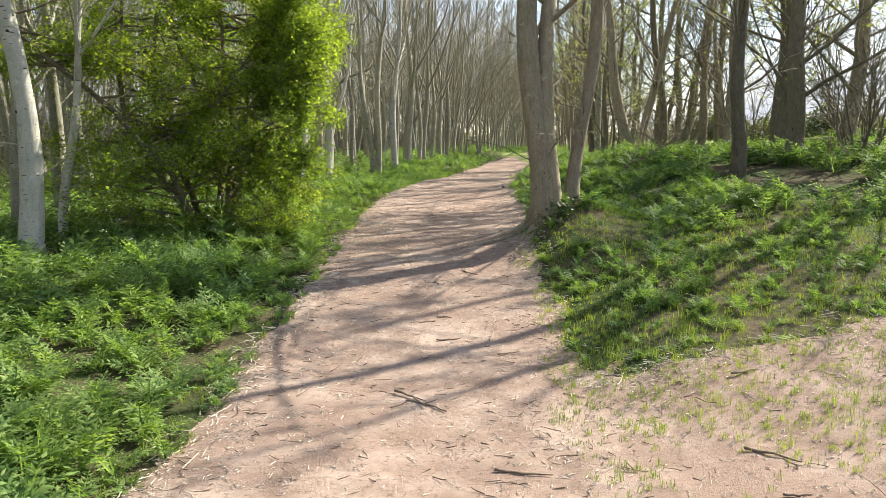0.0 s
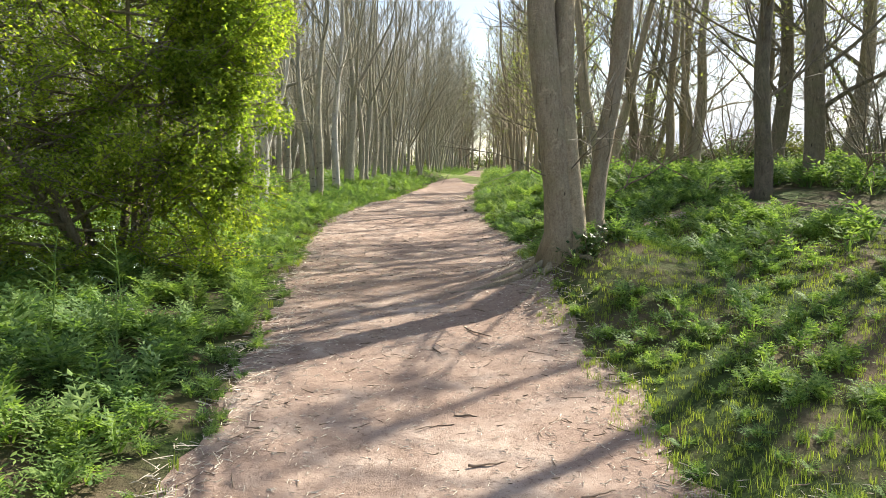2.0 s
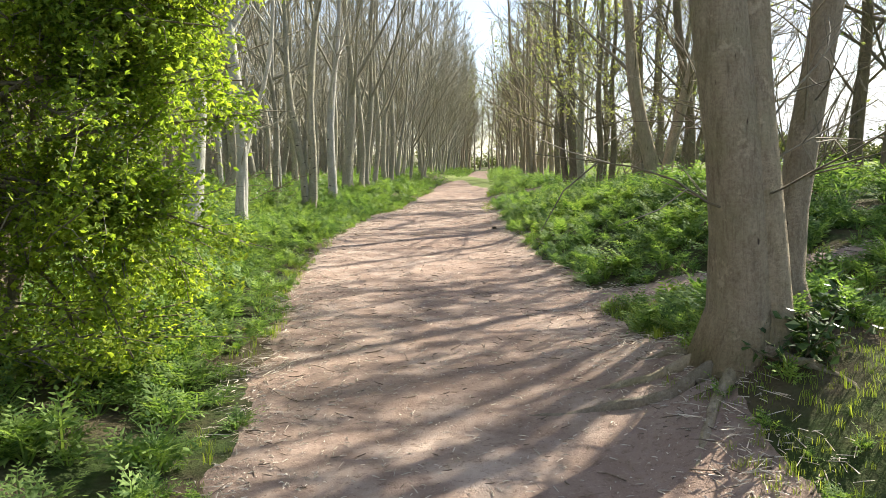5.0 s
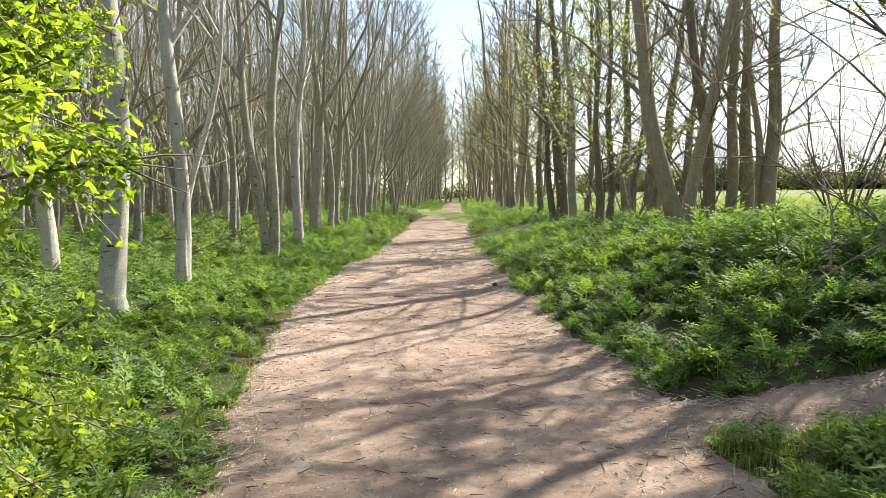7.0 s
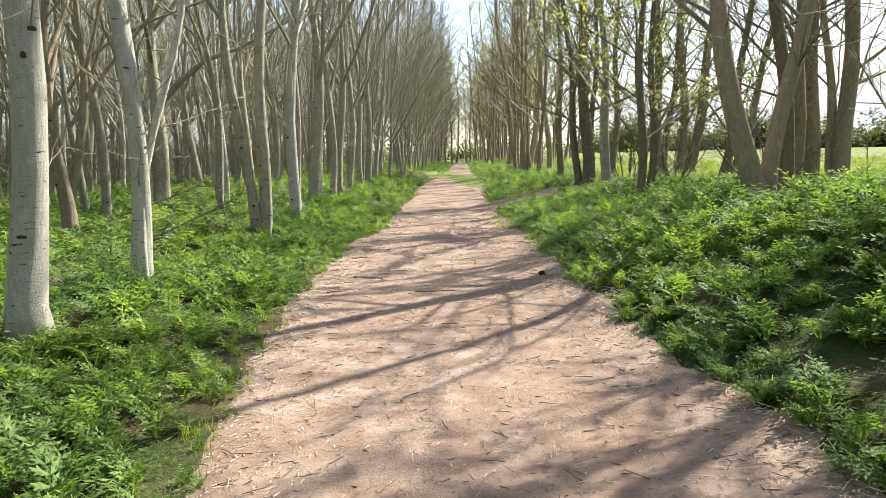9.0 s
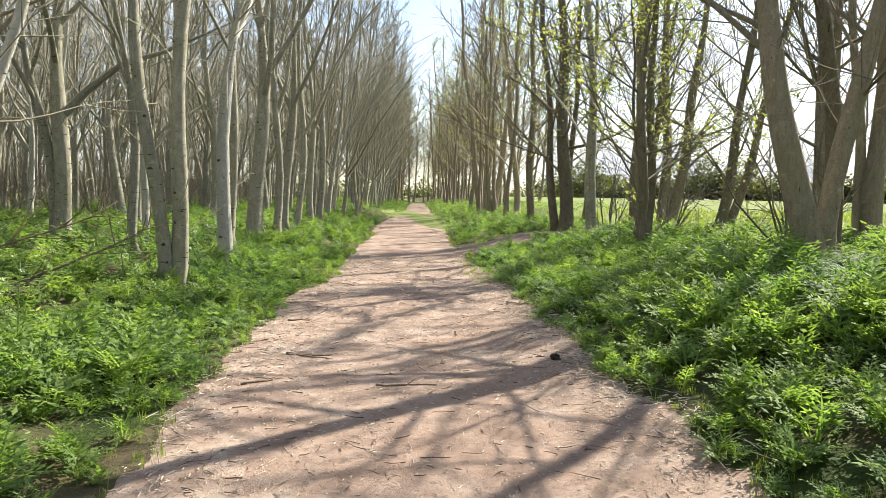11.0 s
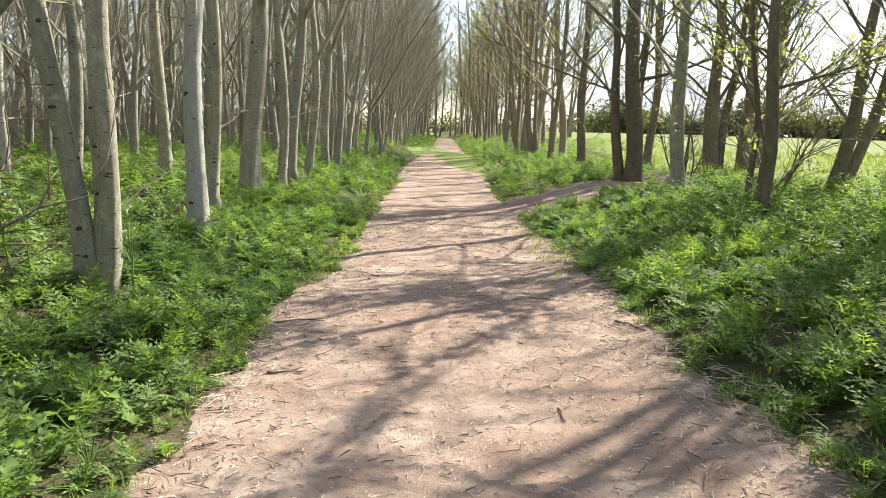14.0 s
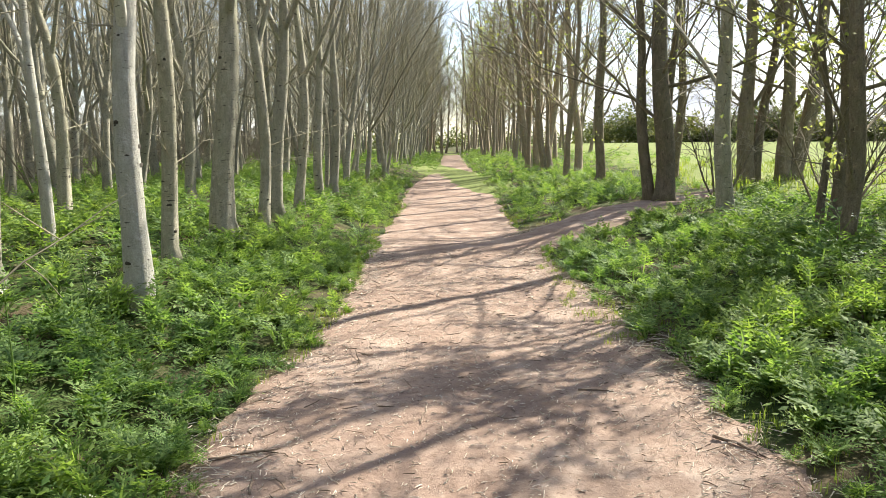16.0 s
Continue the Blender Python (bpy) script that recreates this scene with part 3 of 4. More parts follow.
def far_tree_arrays(seed, h, r, limbs, spread, reach, twigs, clear, fat=1.0):
    rg = np.random.default_rng(seed)
    s = Shape()
    pts, radii = trunk_line(rg, (0, 0, rg.uniform(-1.2, 1.2), 0.3, r, h, rg.uniform(-0.4, 0.4)), 8)
    tube(s, pts, radii, 5, False)
    tips = []
    for k in range(limbs):
        f = (clear + (h - clear) * (k + rg.uniform(0, 0.8)) / limbs) / h
        p, _ = along(pts, min(f, 0.95) ** (1 / 1.15))
        a, lean = rg.uniform(0, 6.28), radians(rg.uniform(*spread))
        way = (math.cos(a) * math.sin(lean), math.sin(a) * math.sin(lean), math.cos(lean))
        ln = h * reach * (1.15 - f) * rg.uniform(0.7, 1.3)
        line = grow(rg, p, way, ln, 4, 0.12, 0.06)
        tube(s, line, np.linspace(0.03 * fat, 0.008 * fat, 4), 3, False)
        for _ in range(twigs):
            q, e = along(line, rg.uniform(0.2, 1))
            tw = grow(rg, q, e / np.linalg.norm(e) + rg.normal(0, 0.45, 3), ln * rg.uniform(0.25, 0.5), 2, 0.1)
            tube(s, tw, [0.009 * fat, 0.004 * fat], 3, False)
            tips += [q, tw[-1]]
    return s.arrays(), np.array(tips)


far = [far_tree_arrays(300 + i, 12, 0.075, 16, (18, 52), 0.26, 9, 1.8, 1.2)[0] for i in range(5)]
wood = Shape()
for i, (x, y) in enumerate(spots[230:]):
    merge(wood, far[i % 5], scaled(x, y, rng.uniform(0, 360), rng.uniform(0.85, 1.1)))
tagged(new("far_poplars", wood.mesh("far_poplars", BARK_POPLAR)), "dense plantation of thin bare poplars further back", "woodland", kind="stuff")

# trees on the bank and at the meadow's edge: x, y, stems, bark, leaves, clear height, label
R_ROW = "mixed trees along the meadow's edge"
right_trees = [
    (1.27, 9.72, BARK_TAN, [(-0.05, 0, -0.5, 0.3, 0.165, 10, 0.0), (0.09, -0.03, -0.2, 0.5, 0.115, 9.5, 0.0)], 0, 3.0, "tall tan-barked tree with two stems fused at its base"),
    (1.70, 10.0, BARK_TAN, [(0, 0, 0.75, 0.4, 0.10, 9.5, 0.03)], 0, 3.0, "grey-tan tree leaning away from its thicker neighbour"),
    (4.87, 12.9, BARK_BROWN, [(0, 0, 0.15, 0.2, 0.125, 9, 0.04)], 0, 1.9, "dark straight tree on a green bank"),
    (6.40, 14.3, BARK_BROWN, [(0, 0, 0.3, 0.3, 0.16, 10, 0.06)], 500, 1.6, "dark tree with young leaves low on its trunk"),
    (5.2, 21.2, BARK_TAN, [(0, 0, -1.9, 0.5, 0.155, 10.5, -0.15), (0.22, 0.05, 1.9, 0.4, 0.125, 10, -0.35)], 0, 3.2, "tan tree forking low into a wide V"),
    (6.35, 22.3, BARK_BROWN, [(0, 0, -0.9, 0.2, 0.13, 10, 0.1)], 0, 2.5, "dark tree with a slightly curved trunk"),
    (8.35, 25.5, BARK_TAN, [(0, 0, 0.6, 0.4, 0.15, 10, 0.12)], 0, 2.6, "grey-tan tree at the meadow's edge"),
    (9.17, 26.2, BARK_BROWN, [(0, 0, 0.3, 0.4, 0.17, 10, 0.1)], 0, 2.6, "brown tree at the meadow's edge"),
    (9.06, 24.9, BARK_TAN, [(0, 0, 0.35, 0.2, 0.19, 9, 0.06), (-0.1, 0.1, -0.5, 0.3, 0.10, 8, 0.1)], 0, 2.2, "thick gnarled tree with a twisted trunk"),
    (8.45, 49.4, BARK_TAN, [(-0.35, 0, -1.3, 0.2, 0.16, 12, 0.1), (0.05, 0.1, 0.2, 0.3, 0.16, 12, 0.05), (0.4, -0.05, 1.4, 0.2, 0.16, 12, -0.1)], 400, 2.4, "cluster of three tan stems beside the path"),
    (5.92, 29.7, BARK_POPLAR, [(0, 0, -0.25, 0.3, 0.13, 10.5, 0.12)], 300, 2.4, "pale grey tree with a smooth trunk"),
    (6.66, 33.5, BARK_BROWN, [(0, 0, -0.3, 0.3, 0.20, 11, 0.05), (-0.18, 0.3, -0.7, 0.2, 0.12, 10, 0.05), (0.15, 0.4, 0.6, 0.2, 0.10, 10, 0.1)], 500, 2.2, "thick dark tree with several stems"),
    (9.30, 38.5, BARK_BROWN, [(0, 0, 0.3, 0.3, 0.14, 10, 0.1)], 300, 2.0, "dark tree at the meadow's edge"),
    (5.36, 26.15, BARK_BROWN, [(0, 0, 0.2, 0.3, 0.09, 9, 0.06)], 1500, 1.0, "slim dark tree with fresh leaves down its trunk"),
    (10.0, 36.2, BARK_BROWN, [(0, 0, 0.1, 0.3, 0.2, 11, 0.05), (0.15, 0, 1.3, 0.2, 0.13, 9, 0.1)], 400, 2.0, "thick dark tree standing in the meadow"),
    (10.75, 35.7, BARK_BROWN, [(0, 0, -0.2, 0.3, 0.18, 11, 0.05), (0.22, 0, 1.5, 0.2, 0.19, 10, 0.1)], 400, 2.0, "thick dark forked tree standing in the meadow"),
    (9.06, 29.85, BARK_BROWN, [(0, 0, 1.6, 0.3, 0.13, 9, 0.1), (0.25, 0, 2.6, 0.3, 0.11, 9, 0.1)], 700, 1.8, "dark pair of leaning stems with young leaves"),
    (6.10, 27.35, BARK_BROWN, [(0, 0, 0.2, 0.3, 0.095, 9, 0.06), (-0.13, 0, -0.3, 0.1, 0.05, 6, 0.1)], 900, 1.4, "slim dark tree with fresh leaves"),
    (7.61, 39.8, BARK_BROWN, [(0, 0, 0.1, 0.3, 0.14, 11, 0.04)], 500, 2.2, "straight slim dark tree beside the path"),
    (8.2, 43.3, BARK_TAN, [(0, 0, -0.9, 0.3, 0.14, 11, 0.06)], 300, 2.2, "slim tan tree beside the path"),
    (7.6, 17.4, BARK_BROWN, [(0, 0, 0.2, 0.3, 0.16, 10, 0.06)], 500, 1.8, "ivy-dark tree on the bank"),
    # unseen tree right of the view, added for its shadow stripes on the near path
    (7.0, 10.6, BARK_BROWN, [(0, 0, -0.3, 0.3, 0.13, 10, 0.06), (0.2, 0, 0.8, 0, 0.1, 9, 0.1)], 0, 2.4, "dark two-stemmed tree out of view, added to cast shadow stripes"),
    (8.4, 19.6, BARK_BROWN, [(0, 0, 0.2, 0.3, 0.14, 10, 0.06)], 700, 2.0, "dark tree with a dense crown on the bank"),
    (8.4, 13.0, BARK_BROWN, [(0, 0, 0.3, 0.3, 0.14, 9, 0.06)], 600, 1.6, "dark tree with young leaves on the bank"),
    (8.7, 16.6, BARK_TAN, [(0, 0, 0.5, 0.3, 0.17, 10, 0.06)], 900, 1.6, "tan tree with young leaves on the bank"),
]
for i, (x, y, bark, stems, leaves, clear, label) in enumerate(right_trees):
    dense = 7.3 < x < 8.9 and 16 < y < 20
    ob = make_tree("woodland_tree", 400 + i, stems, bark, TWIG, label, "tree", clear * 0.72, 30 if dense else 18 if x > 4 else 14, (30, 75), 0.38 if dense else 0.33, 17 if dense else 11, int(leaves * (5 if dense else 2.4)), MAPLE, 0.075, 1.0, 16, 0, 0.85, R_ROW)
    stand(ob, x, y)
    taken.append((x, y))

# the avenue's far end and the copse beyond
rng = np.random.default_rng(21)
mixed = [far_tree_arrays(500 + i, 12.5, 0.10, 18, (24, 62), 0.30, 7, 1.8, 1.2) for i in range(5)]
copse, copse_leaf = Shape(), Shape()
for k in range(108):
    y = rng.uniform(40, 125) if k < 56 else rng.uniform(70, 105)
    x = path_right(y) + 1.2 + abs(rng.normal(0, 2.2)) + (rng.uniform(0, 6) if rng.uniform() < 0.15 else 0)
    if k >= 56:
        x = path_left(y) + rng.uniform(-12, 9)
        if abs(x - path_left(y) - 0.7) < (1.5 if y < 78 else 0.0):
            continue
    arr, tips = mixed[k % 5]
    m = scaled(x, y, rng.uniform(0, 360), rng.uniform(0.8, 1.1))
    merge(copse, arr, m)
    if rng.uniform() < 0.7:
        mm = np.array(m)
        pick = tips[rng.integers(0, len(tips), 420)] @ mm[:3, :3].T + mm[:3, 3] + rng.normal(0, 0.1, (420, 3))
        copse_leaf.add(leaf_quads(rng, pick, 0.11)[0], None, leaf_quads(np.random.default_rng(1), pick, 0.15)[1])
for x, y, turn, size in ((10.1, 86, 40, 0.8), (8.7, 93, 130, 0.85), (12.6, 90, 210, 0.9), (7.6, 88, 300, 0.75)):
    merge(copse, mixed[int(turn) % 5][0], scaled(x, y, turn, size))
tagged(new("far_trees", copse.mesh("far_trees", BARK_TAN)), "bare brown trees lining the far end of the path", "woodland", kind="stuff")
tagged(new("far_leaves", copse_leaf.mesh("far_leaves", MAPLE, False)), "sparse fresh leaves on the far trees", "foliage", kind="stuff")

# hedge across the meadow
hedge = Shape()
for a in np.linspace(0, 1, 340):
    x, y = 40 + 45 * a + rng.normal(0, 2), 128 - 105 * a + rng.normal(0, 2)
    hh = 2.6 + 1.2 * math.sin(a * 31) + rng.uniform(-0.6, 0.9) + (2.5 if rng.uniform() < 0.12 else 0)
    n = 190
    c = rng.normal(0, 1, (n, 3))
    c /= np.linalg.norm(c, axis=1)[:, None]
    c = c * np.array([1.7, 1.7, hh / 2]) * rng.uniform(0.55, 1.0, (n, 1)) + np.array([x, y, float(land(x, y)) + hh / 2])
    v, t = leaf_quads(rng, c, 0.45)
    hedge.add(v, None, t)
for k in range(300):
    x, y = rng.uniform(-60, 60), 150 + rng.uniform(0, 12)
    n = 90
    c = rng.normal(0, 1, (n, 3)) * np.array([1.5, 1.0, 1.3]) + np.array([x, y, 2.2])
    v, t = leaf_quads(rng, c, 0.6)
    hedge.add(v, None, t)
tagged(new("hedge", hedge.mesh("hedge", HEDGE, False)), "dark green hedge of bushes across the meadow", "hedge", kind="stuff")


# ---- hawthorn beside the path ----
def make_bush(name, seed, x, y, radius, height, leaves, label):
    rg = np.random.default_rng(seed)
    top = new(name)
    wood_s, fine, fol = Shape(), Shape(), Shape()
    tips = []
    for k in range(7):
        a = rg.uniform(0, 6.28)
        base = np.array([0.18 * math.cos(a), 0.18 * math.sin(a), -0.1])
        stem = grow(rg, base, (0.35 * math.cos(a), 0.35 * math.sin(a), 1), height * rg.uniform(0.7, 1), 9, 0.12, 0.03)
        s = Shape()
        tube(s, stem, np.linspace(0.055, 0.015, 9), 7)
        part("stem", s, BARK_BROWN, top)
        for m in range(34):
            f = rg.uniform(0.04, 1)
            p, _ = along(stem, f)
            b = rg.uniform(0, 6.28)
            reach = radius * (0.98 - 0.5 * max(f - 0.45, 0)) * rg.uniform(0.5, 0.95)
            br = grow(rg, p, (math.cos(b), math.sin(b), rg.uniform(-0.25, 0.4)), reach, 6, 0.14, -0.03)
            br[:, 2] = np.maximum(br[:, 2], 0.15)
            if br[-1, 0] > 1.5 and br[-1, 2] < 2.2:
                continue
            tube(wood_s, br, np.linspace(0.018, 0.005, 6), 4, False)
            for q in range(9):
                c, e = along(br, rg.uniform(0.25, 1))
                tw = grow(rg, c, e / np.linalg.norm(e) + rg.normal(0, 0.6, 3), rg.uniform(0.25, 0.6), 3, 0.2)
                tube(fine, tw, [0.006, 0.004, 0.002], 3, False)
                tips += [along(tw, g)[0] for g in rg.uniform(0.1, 1, 5)]
    for k in range(52):
        low = k % 4 == 3
        start = np.array([rg.uniform(0.2, 0.9), rg.uniform(-0.5, 0.2), rg.uniform(0.5, 1.2) if low else rg.uniform(1.4, 3.2)])
        end = np.array([rg.uniform(1.1, 1.75) if low else rg.uniform(1.3, 2.0), rg.uniform(-0.9, 0.3), rg.uniform(0.6, 1.5) if low else rg.uniform(1.55, 3.3)])
        br = grow(rg, start, end - start, float(np.linalg.norm(end - start)), 6, 0.09)
        tube(wood_s, br, np.linspace(0.016, 0.004, 6), 4, False)
        for q in range(13):
            c, e = along(br, rg.uniform(0.2, 1))
            tw = grow(rg, c, e / np.linalg.norm(e) + rg.normal(0, 0.5, 3), rg.uniform(0.15, 0.4), 3, 0.2)
            tube(fine, tw, [0.005, 0.004, 0.002], 3, False)
            tips += [along(tw, g)[0] for g in rg.uniform(0.1, 1, 7)]
    t = np.array(tips)
    pick = t[rg.integers(0, len(t), leaves)] + rg.normal(0, 0.055, (leaves, 3))
    pick = pick[pick[:, 0] < 2.0]
    v, tri = lobed_leaves(rg, pick, 0.042)
    fol.add(v, None, tri)
    tagged(part("branchwork", wood_s, BARK_BROWN, top), kind="stuff")
    tagged(part("twig_spray", fine, TWIG, top), kind="stuff")
    tagged(part("foliage", fol, HAWTHORN, top, "dense small fresh green leaves", False), kind="stuff")
    stand(top, x, y)
    return tagged(top, label, "bush")


make_bush("hawthorn_bush", 61, -3.4, 11.0, 2.05, 5.3, 150000, "tall dense hawthorn bush in fresh green leaf")


# ---- bare shrubs ----
def make_shrub(seed, x, y, height, stems, label):
    rg = np.random.default_rng(seed)
    top = new("bare_shrub")
    fine = Shape()
    for k in range(stems):
        a = rg.uniform(0, 6.28)
        line = grow(rg, (0.15 * math.cos(a), 0.15 * math.sin(a), -0.05), (0.45 * math.cos(a), 0.45 * math.sin(a), 1), height * rg.uniform(0.6, 1), 9, 0.11, 0.0)
        s = Shape()
        tube(s, line, np.linspace(0.024, 0.006, 9), 5, False)
        part("stem", s, BARK_BROWN, top)
        for m in range(16):
            p, d = along(line, rg.uniform(0.15, 1))
            br = grow(rg, p, d / np.linalg.norm(d) + rg.normal(0, 0.6, 3), height * rg.uniform(0.12, 0.36), 5, 0.15, 0.02)
            tube(fine, br, np.linspace(0.008, 0.003, 5), 3, False)
            for q in range(3):
                c, e = along(br, rg.uniform(0.2, 1))
                tube(fine, grow(rg, c, e / np.linalg.norm(e) + rg.normal(0, 0.5, 3), height * 0.1, 3, 0.15), [0.004, 0.003, 0.002], 3, False)
    tagged(part("twig_spray", fine, TWIG, top), kind="stuff")
    stand(top, x, y)
    return tagged(top, label, "shrub", "bare shrubs")


for i, (x, y, h, n) in enumerate([(8.4, 21.3, 4.2, 10), (7.3, 13.7, 2.6, 8), (8.3, 15.2, 3.4, 9), (9.6, 18.4, 4.0, 9), (7.4, 24.6, 3.2, 7), (7.6, 29.5, 2.4, 6), (8.0, 33.6, 2.6, 6), (9.0, 12.2, 3.0, 8)]):
    make_shrub(1200 + i, x, y, h, n, "leafless brown shrub of many thin stems")

# brush inside the plantation
rng = np.random.default_rng(31)
brush = Shape()
for k in range(600):
    y = rng.uniform(6, 80)
    x = front_row(y) - (rng.uniform(5.5, 18) if k < 260 else rng.uniform(18, 30))
    h = rng.uniform(1.2, 3.4) + (1.2 if k >= 260 else 0)
    for m in range(8):
        a = rng.uniform(0, 6.28)
        z0 = float(land(x, y))
        line = grow(rng, (x, y, z0), (0.6 * math.cos(a), 0.6 * math.sin(a), 1), h * rng.uniform(0.5, 1), 5, 0.16)
        tube(brush, line, np.linspace(0.016, 0.006, 5), 3, False)
        for q in range(4):
            c, e = along(line, rng.uniform(0.2, 1))
            tube(brush, grow(rng, c, e / np.linalg.norm(e) + rng.normal(0, 0.6, 3), h * 0.3, 3, 0.15), [0.009, 0.006, 0.004], 3, False)
tagged(new("brushwood", brush.mesh("brushwood", TWIG)), "leafless brown brush deep in the plantation", "shrubs", kind="stuff")


STICKS = [  # x, y, length, turn, radius, side twigs
    (-0.10, 4.73, 0.36, -31, 0.012, 1), (0.41, 3.68, 0.31, -14, 0.012, 0), (-1.20, 4.57, 0.14, -35, 0.010, 0),
    (0.51, 5.85, 0.20, 26, 0.010, 0), (2.06, 4.89, 0.33, 12, 0.012, 0), (1.76, 3.84, 0.30, -21, 0.012, 0),
    (-0.01, 6.78, 0.14, -26, 0.010, 0), (0.04, 6.20, 0.22, 16, 0.011, 0), (1.67, 3.35, 0.14, -26, 0.010, 0),
    (2.99, 5.75, 0.25, 13, 0.011, 0), (-0.17, 4.90, 0.40, -32, 0.013, 1), (0.28, 8.46, 0.43, -69, 0.013, 1),
    (-0.10, 7.97, 0.22, -91, 0.011, 0), (0.97, 8.66, 0.16, 15, 0.010, 0), (-0.50, 19.74, 0.43, -38, 0.013, 1),
    (0.96, 20.68, 0.19, -86, 0.010, 0), (-0.55, 21.48, 0.24, 1, 0.011, 0), (0.18, 18.77, 0.44, 2, 0.013, 1),
    (-0.50, 19.74, 0.37, -25, 0.012, 1), (-0.84, 18.97, 0.33, 37, 0.012, 0), (2.03, 22.28, 0.40, -66, 0.013, 1),
    (1.63, 23.41, 0.24, 5, 0.011, 0), (-0.51, 22.65, 0.37, 6, 0.012, 1), (-0.44, 22.33, 0.23, 84, 0.011, 0),
]


# ---- undergrowth ----
def frond(rg, length, pairs):
    """One ferny leaf along +x: stalk and paired lobed leaflets. Vertices and triangles."""
    V, T = [], []

    def leaflet(o, d, n, ln, wd, lite=False):
        o, d = np.array(o), np.array(d) / np.linalg.norm(d)
        s = np.cross(n, d)
        k = len(V)
        if lite:
            V.extend([o + s * wd * 0.3, o + d * ln, o - s * wd * 0.3])
            T.append((k, k + 1, k + 2))
            return
        V.extend([o, o + d * ln * 0.42 + s * wd * 0.5 - np.array(n) * 0.03 * ln, o + d * ln, o + d * ln * 0.42 - s * wd * 0.5 - np.array(n) * 0.03 * ln])
        T.extend([(k, k + 1, k + 2), (k, k + 2, k + 3)])

    def spine(f):
        return np.array([f * length, 0, length * (0.9 * f - 0.75 * f * f)])

    up = np.array([0, 0, 1.0])
    for i in range(pairs):
        f = 0.32 + 0.62 * i / pairs
        ln = length * 0.31 * (1 - 0.75 * (i / pairs)) * rg.uniform(0.85, 1.15)
        for sgn in (-1, 1):
            d = np.array([0.62, sgn, rg.uniform(-0.25, 0.1)])
            leaflet(spine(f), d, up, ln, ln * 0.30)
            dn = d / np.linalg.norm(d)
            if i < pairs - 2:
                for g, sg in ((0.45, 1), (0.45, -1)):
                    leaflet(spine(f) + dn * ln * g, dn + sg * np.array([0.8, -sgn * 0.7, 0]), up, ln * 0.46, ln * 0.34, True)
    leaflet(spine(0.9), spine(1) - spine(0.9), up, length * 0.16, length * 0.08)
    k = len(V)
    w = np.array([0, 0.006, 0])
    V.extend([spine(0) - w, spine(0) + w, spine(0.5) + w * 0.7, spine(0.5) - w * 0.7, spine(0.93)])
    T.extend([(k, k + 1, k + 2), (k, k + 2, k + 3), (k + 3, k + 2, k + 4)])
    return np.array(V, float), np.array(T, int)


def clump(seed, count, pairs, height):
    """A tuft of ferny leaves rising from one root."""
    rg = np.random.default_rng(seed)
    V, T, n = [], [], 0
    for i in range(count):
        v, t = frond(rg, height * rg.uniform(0.75, 1.25), pairs)
        steep = rg.uniform(0.1, 1.0)
        a = i * 2.4 + rg.uniform(-0.4, 0.4)
        roll = rg.normal(0, 0.25)
        m = np.array(Matrix.Rotation(a, 3, "Z") @ Matrix.Rotation(-steep, 3, "Y") @ Matrix.Rotation(roll, 3, "X"))
        v = v @ m.T
        V.append(v)
        T.append(t + n)
        n += len(v)
    return np.concatenate(V), np.concatenate(T)


def scatter(shape, kinds, x, y, scale, rg, sink=0.03, tall=1.0):
    z = surface_z(x, y) - sink
    which = rg.integers(0, len(kinds), len(x))
    turn = rg.uniform(0, 2 * math.pi, len(x))
    for k, (v, t) in enumerate(kinds):
        sel = np.where(which == k)[0]
        if not len(sel):
            continue
        c, s = np.cos(turn[sel])[:, None], np.sin(turn[sel])[:, None]
        sc = scale[sel][:, None]
        X = (v[None, :, 0] * c - v[None, :, 1] * s) * sc + x[sel][:, None]
        Y = (v[None, :, 0] * s + v[None, :, 1] * c) * sc + y[sel][:, None]
        Z = v[None, :, 2] * sc * tall + z[sel][:, None]
        tri = t[None] + (np.arange(len(sel)) * len(v))[:, None, None]
        shape.add(np.stack([X, Y, Z], -1).reshape(-1, 3), None, tri.reshape(-1, 3))


def spread_points(rg, x0, x1, y0, y1, per_m2, ok):
    n = int((x1 - x0) * (y1 - y0) * per_m2)
    x, y = rg.uniform(x0, x1, n), rg.uniform(y0, y1, n)
    m = ok(x, y)
    return x[m], y[m]


def lawn(x, y):
    """1 on the short grass of the near slope, 0 among the tall plants."""
    return ss(1.0, 0.2, np.abs(x - 3.2) / 3.0 - 0.3) * ss(10.4, 8.6, y + 0.4 * wob(x, y, 1.3, 5.0)) * ss(0, 0.5, x)


rng = np.random.default_rng(5)
FINE = [clump(700 + i, 10, 5, 0.23) for i in range(8)]
MID = [clump(720 + i, 7, 4, 0.30) for i in range(6)]
FAR = [clump(740 + i, 4, 2, 0.5) for i in range(4)]


def verge(x0, x1, y0, y1, per, kinds, low, high, band=(-99, 0.03), edge=0.45):
    def ok(a, b):
        d = path_depth(a, b)
        return (d < band[1]) & (d >= band[0]) & (rng.uniform(0, 1, len(a)) > lawn(a, b) * (0.15 + 0.75 * ss(6.0, 3.6, b + 0.5 * wob(a, b, 1.5, 7.0)))) & (np.hypot(a - 1.9, b - 9.0) > 0.55)
    x, y = spread_points(rng, x0, x1, y0, y1, per, ok)
    d = -path_depth(x, y)
    sc = (low + (high - low) * ss(0, edge, d)) * rng.uniform(0.65, 1.3, len(x)) * (1 + 0.25 * wob(x, y, 0.8, 1.5)) * (1 - 0.45 * lawn(x, y))
    s = Shape()
    scatter(s, kinds, x, y, sc, rng)
    return s


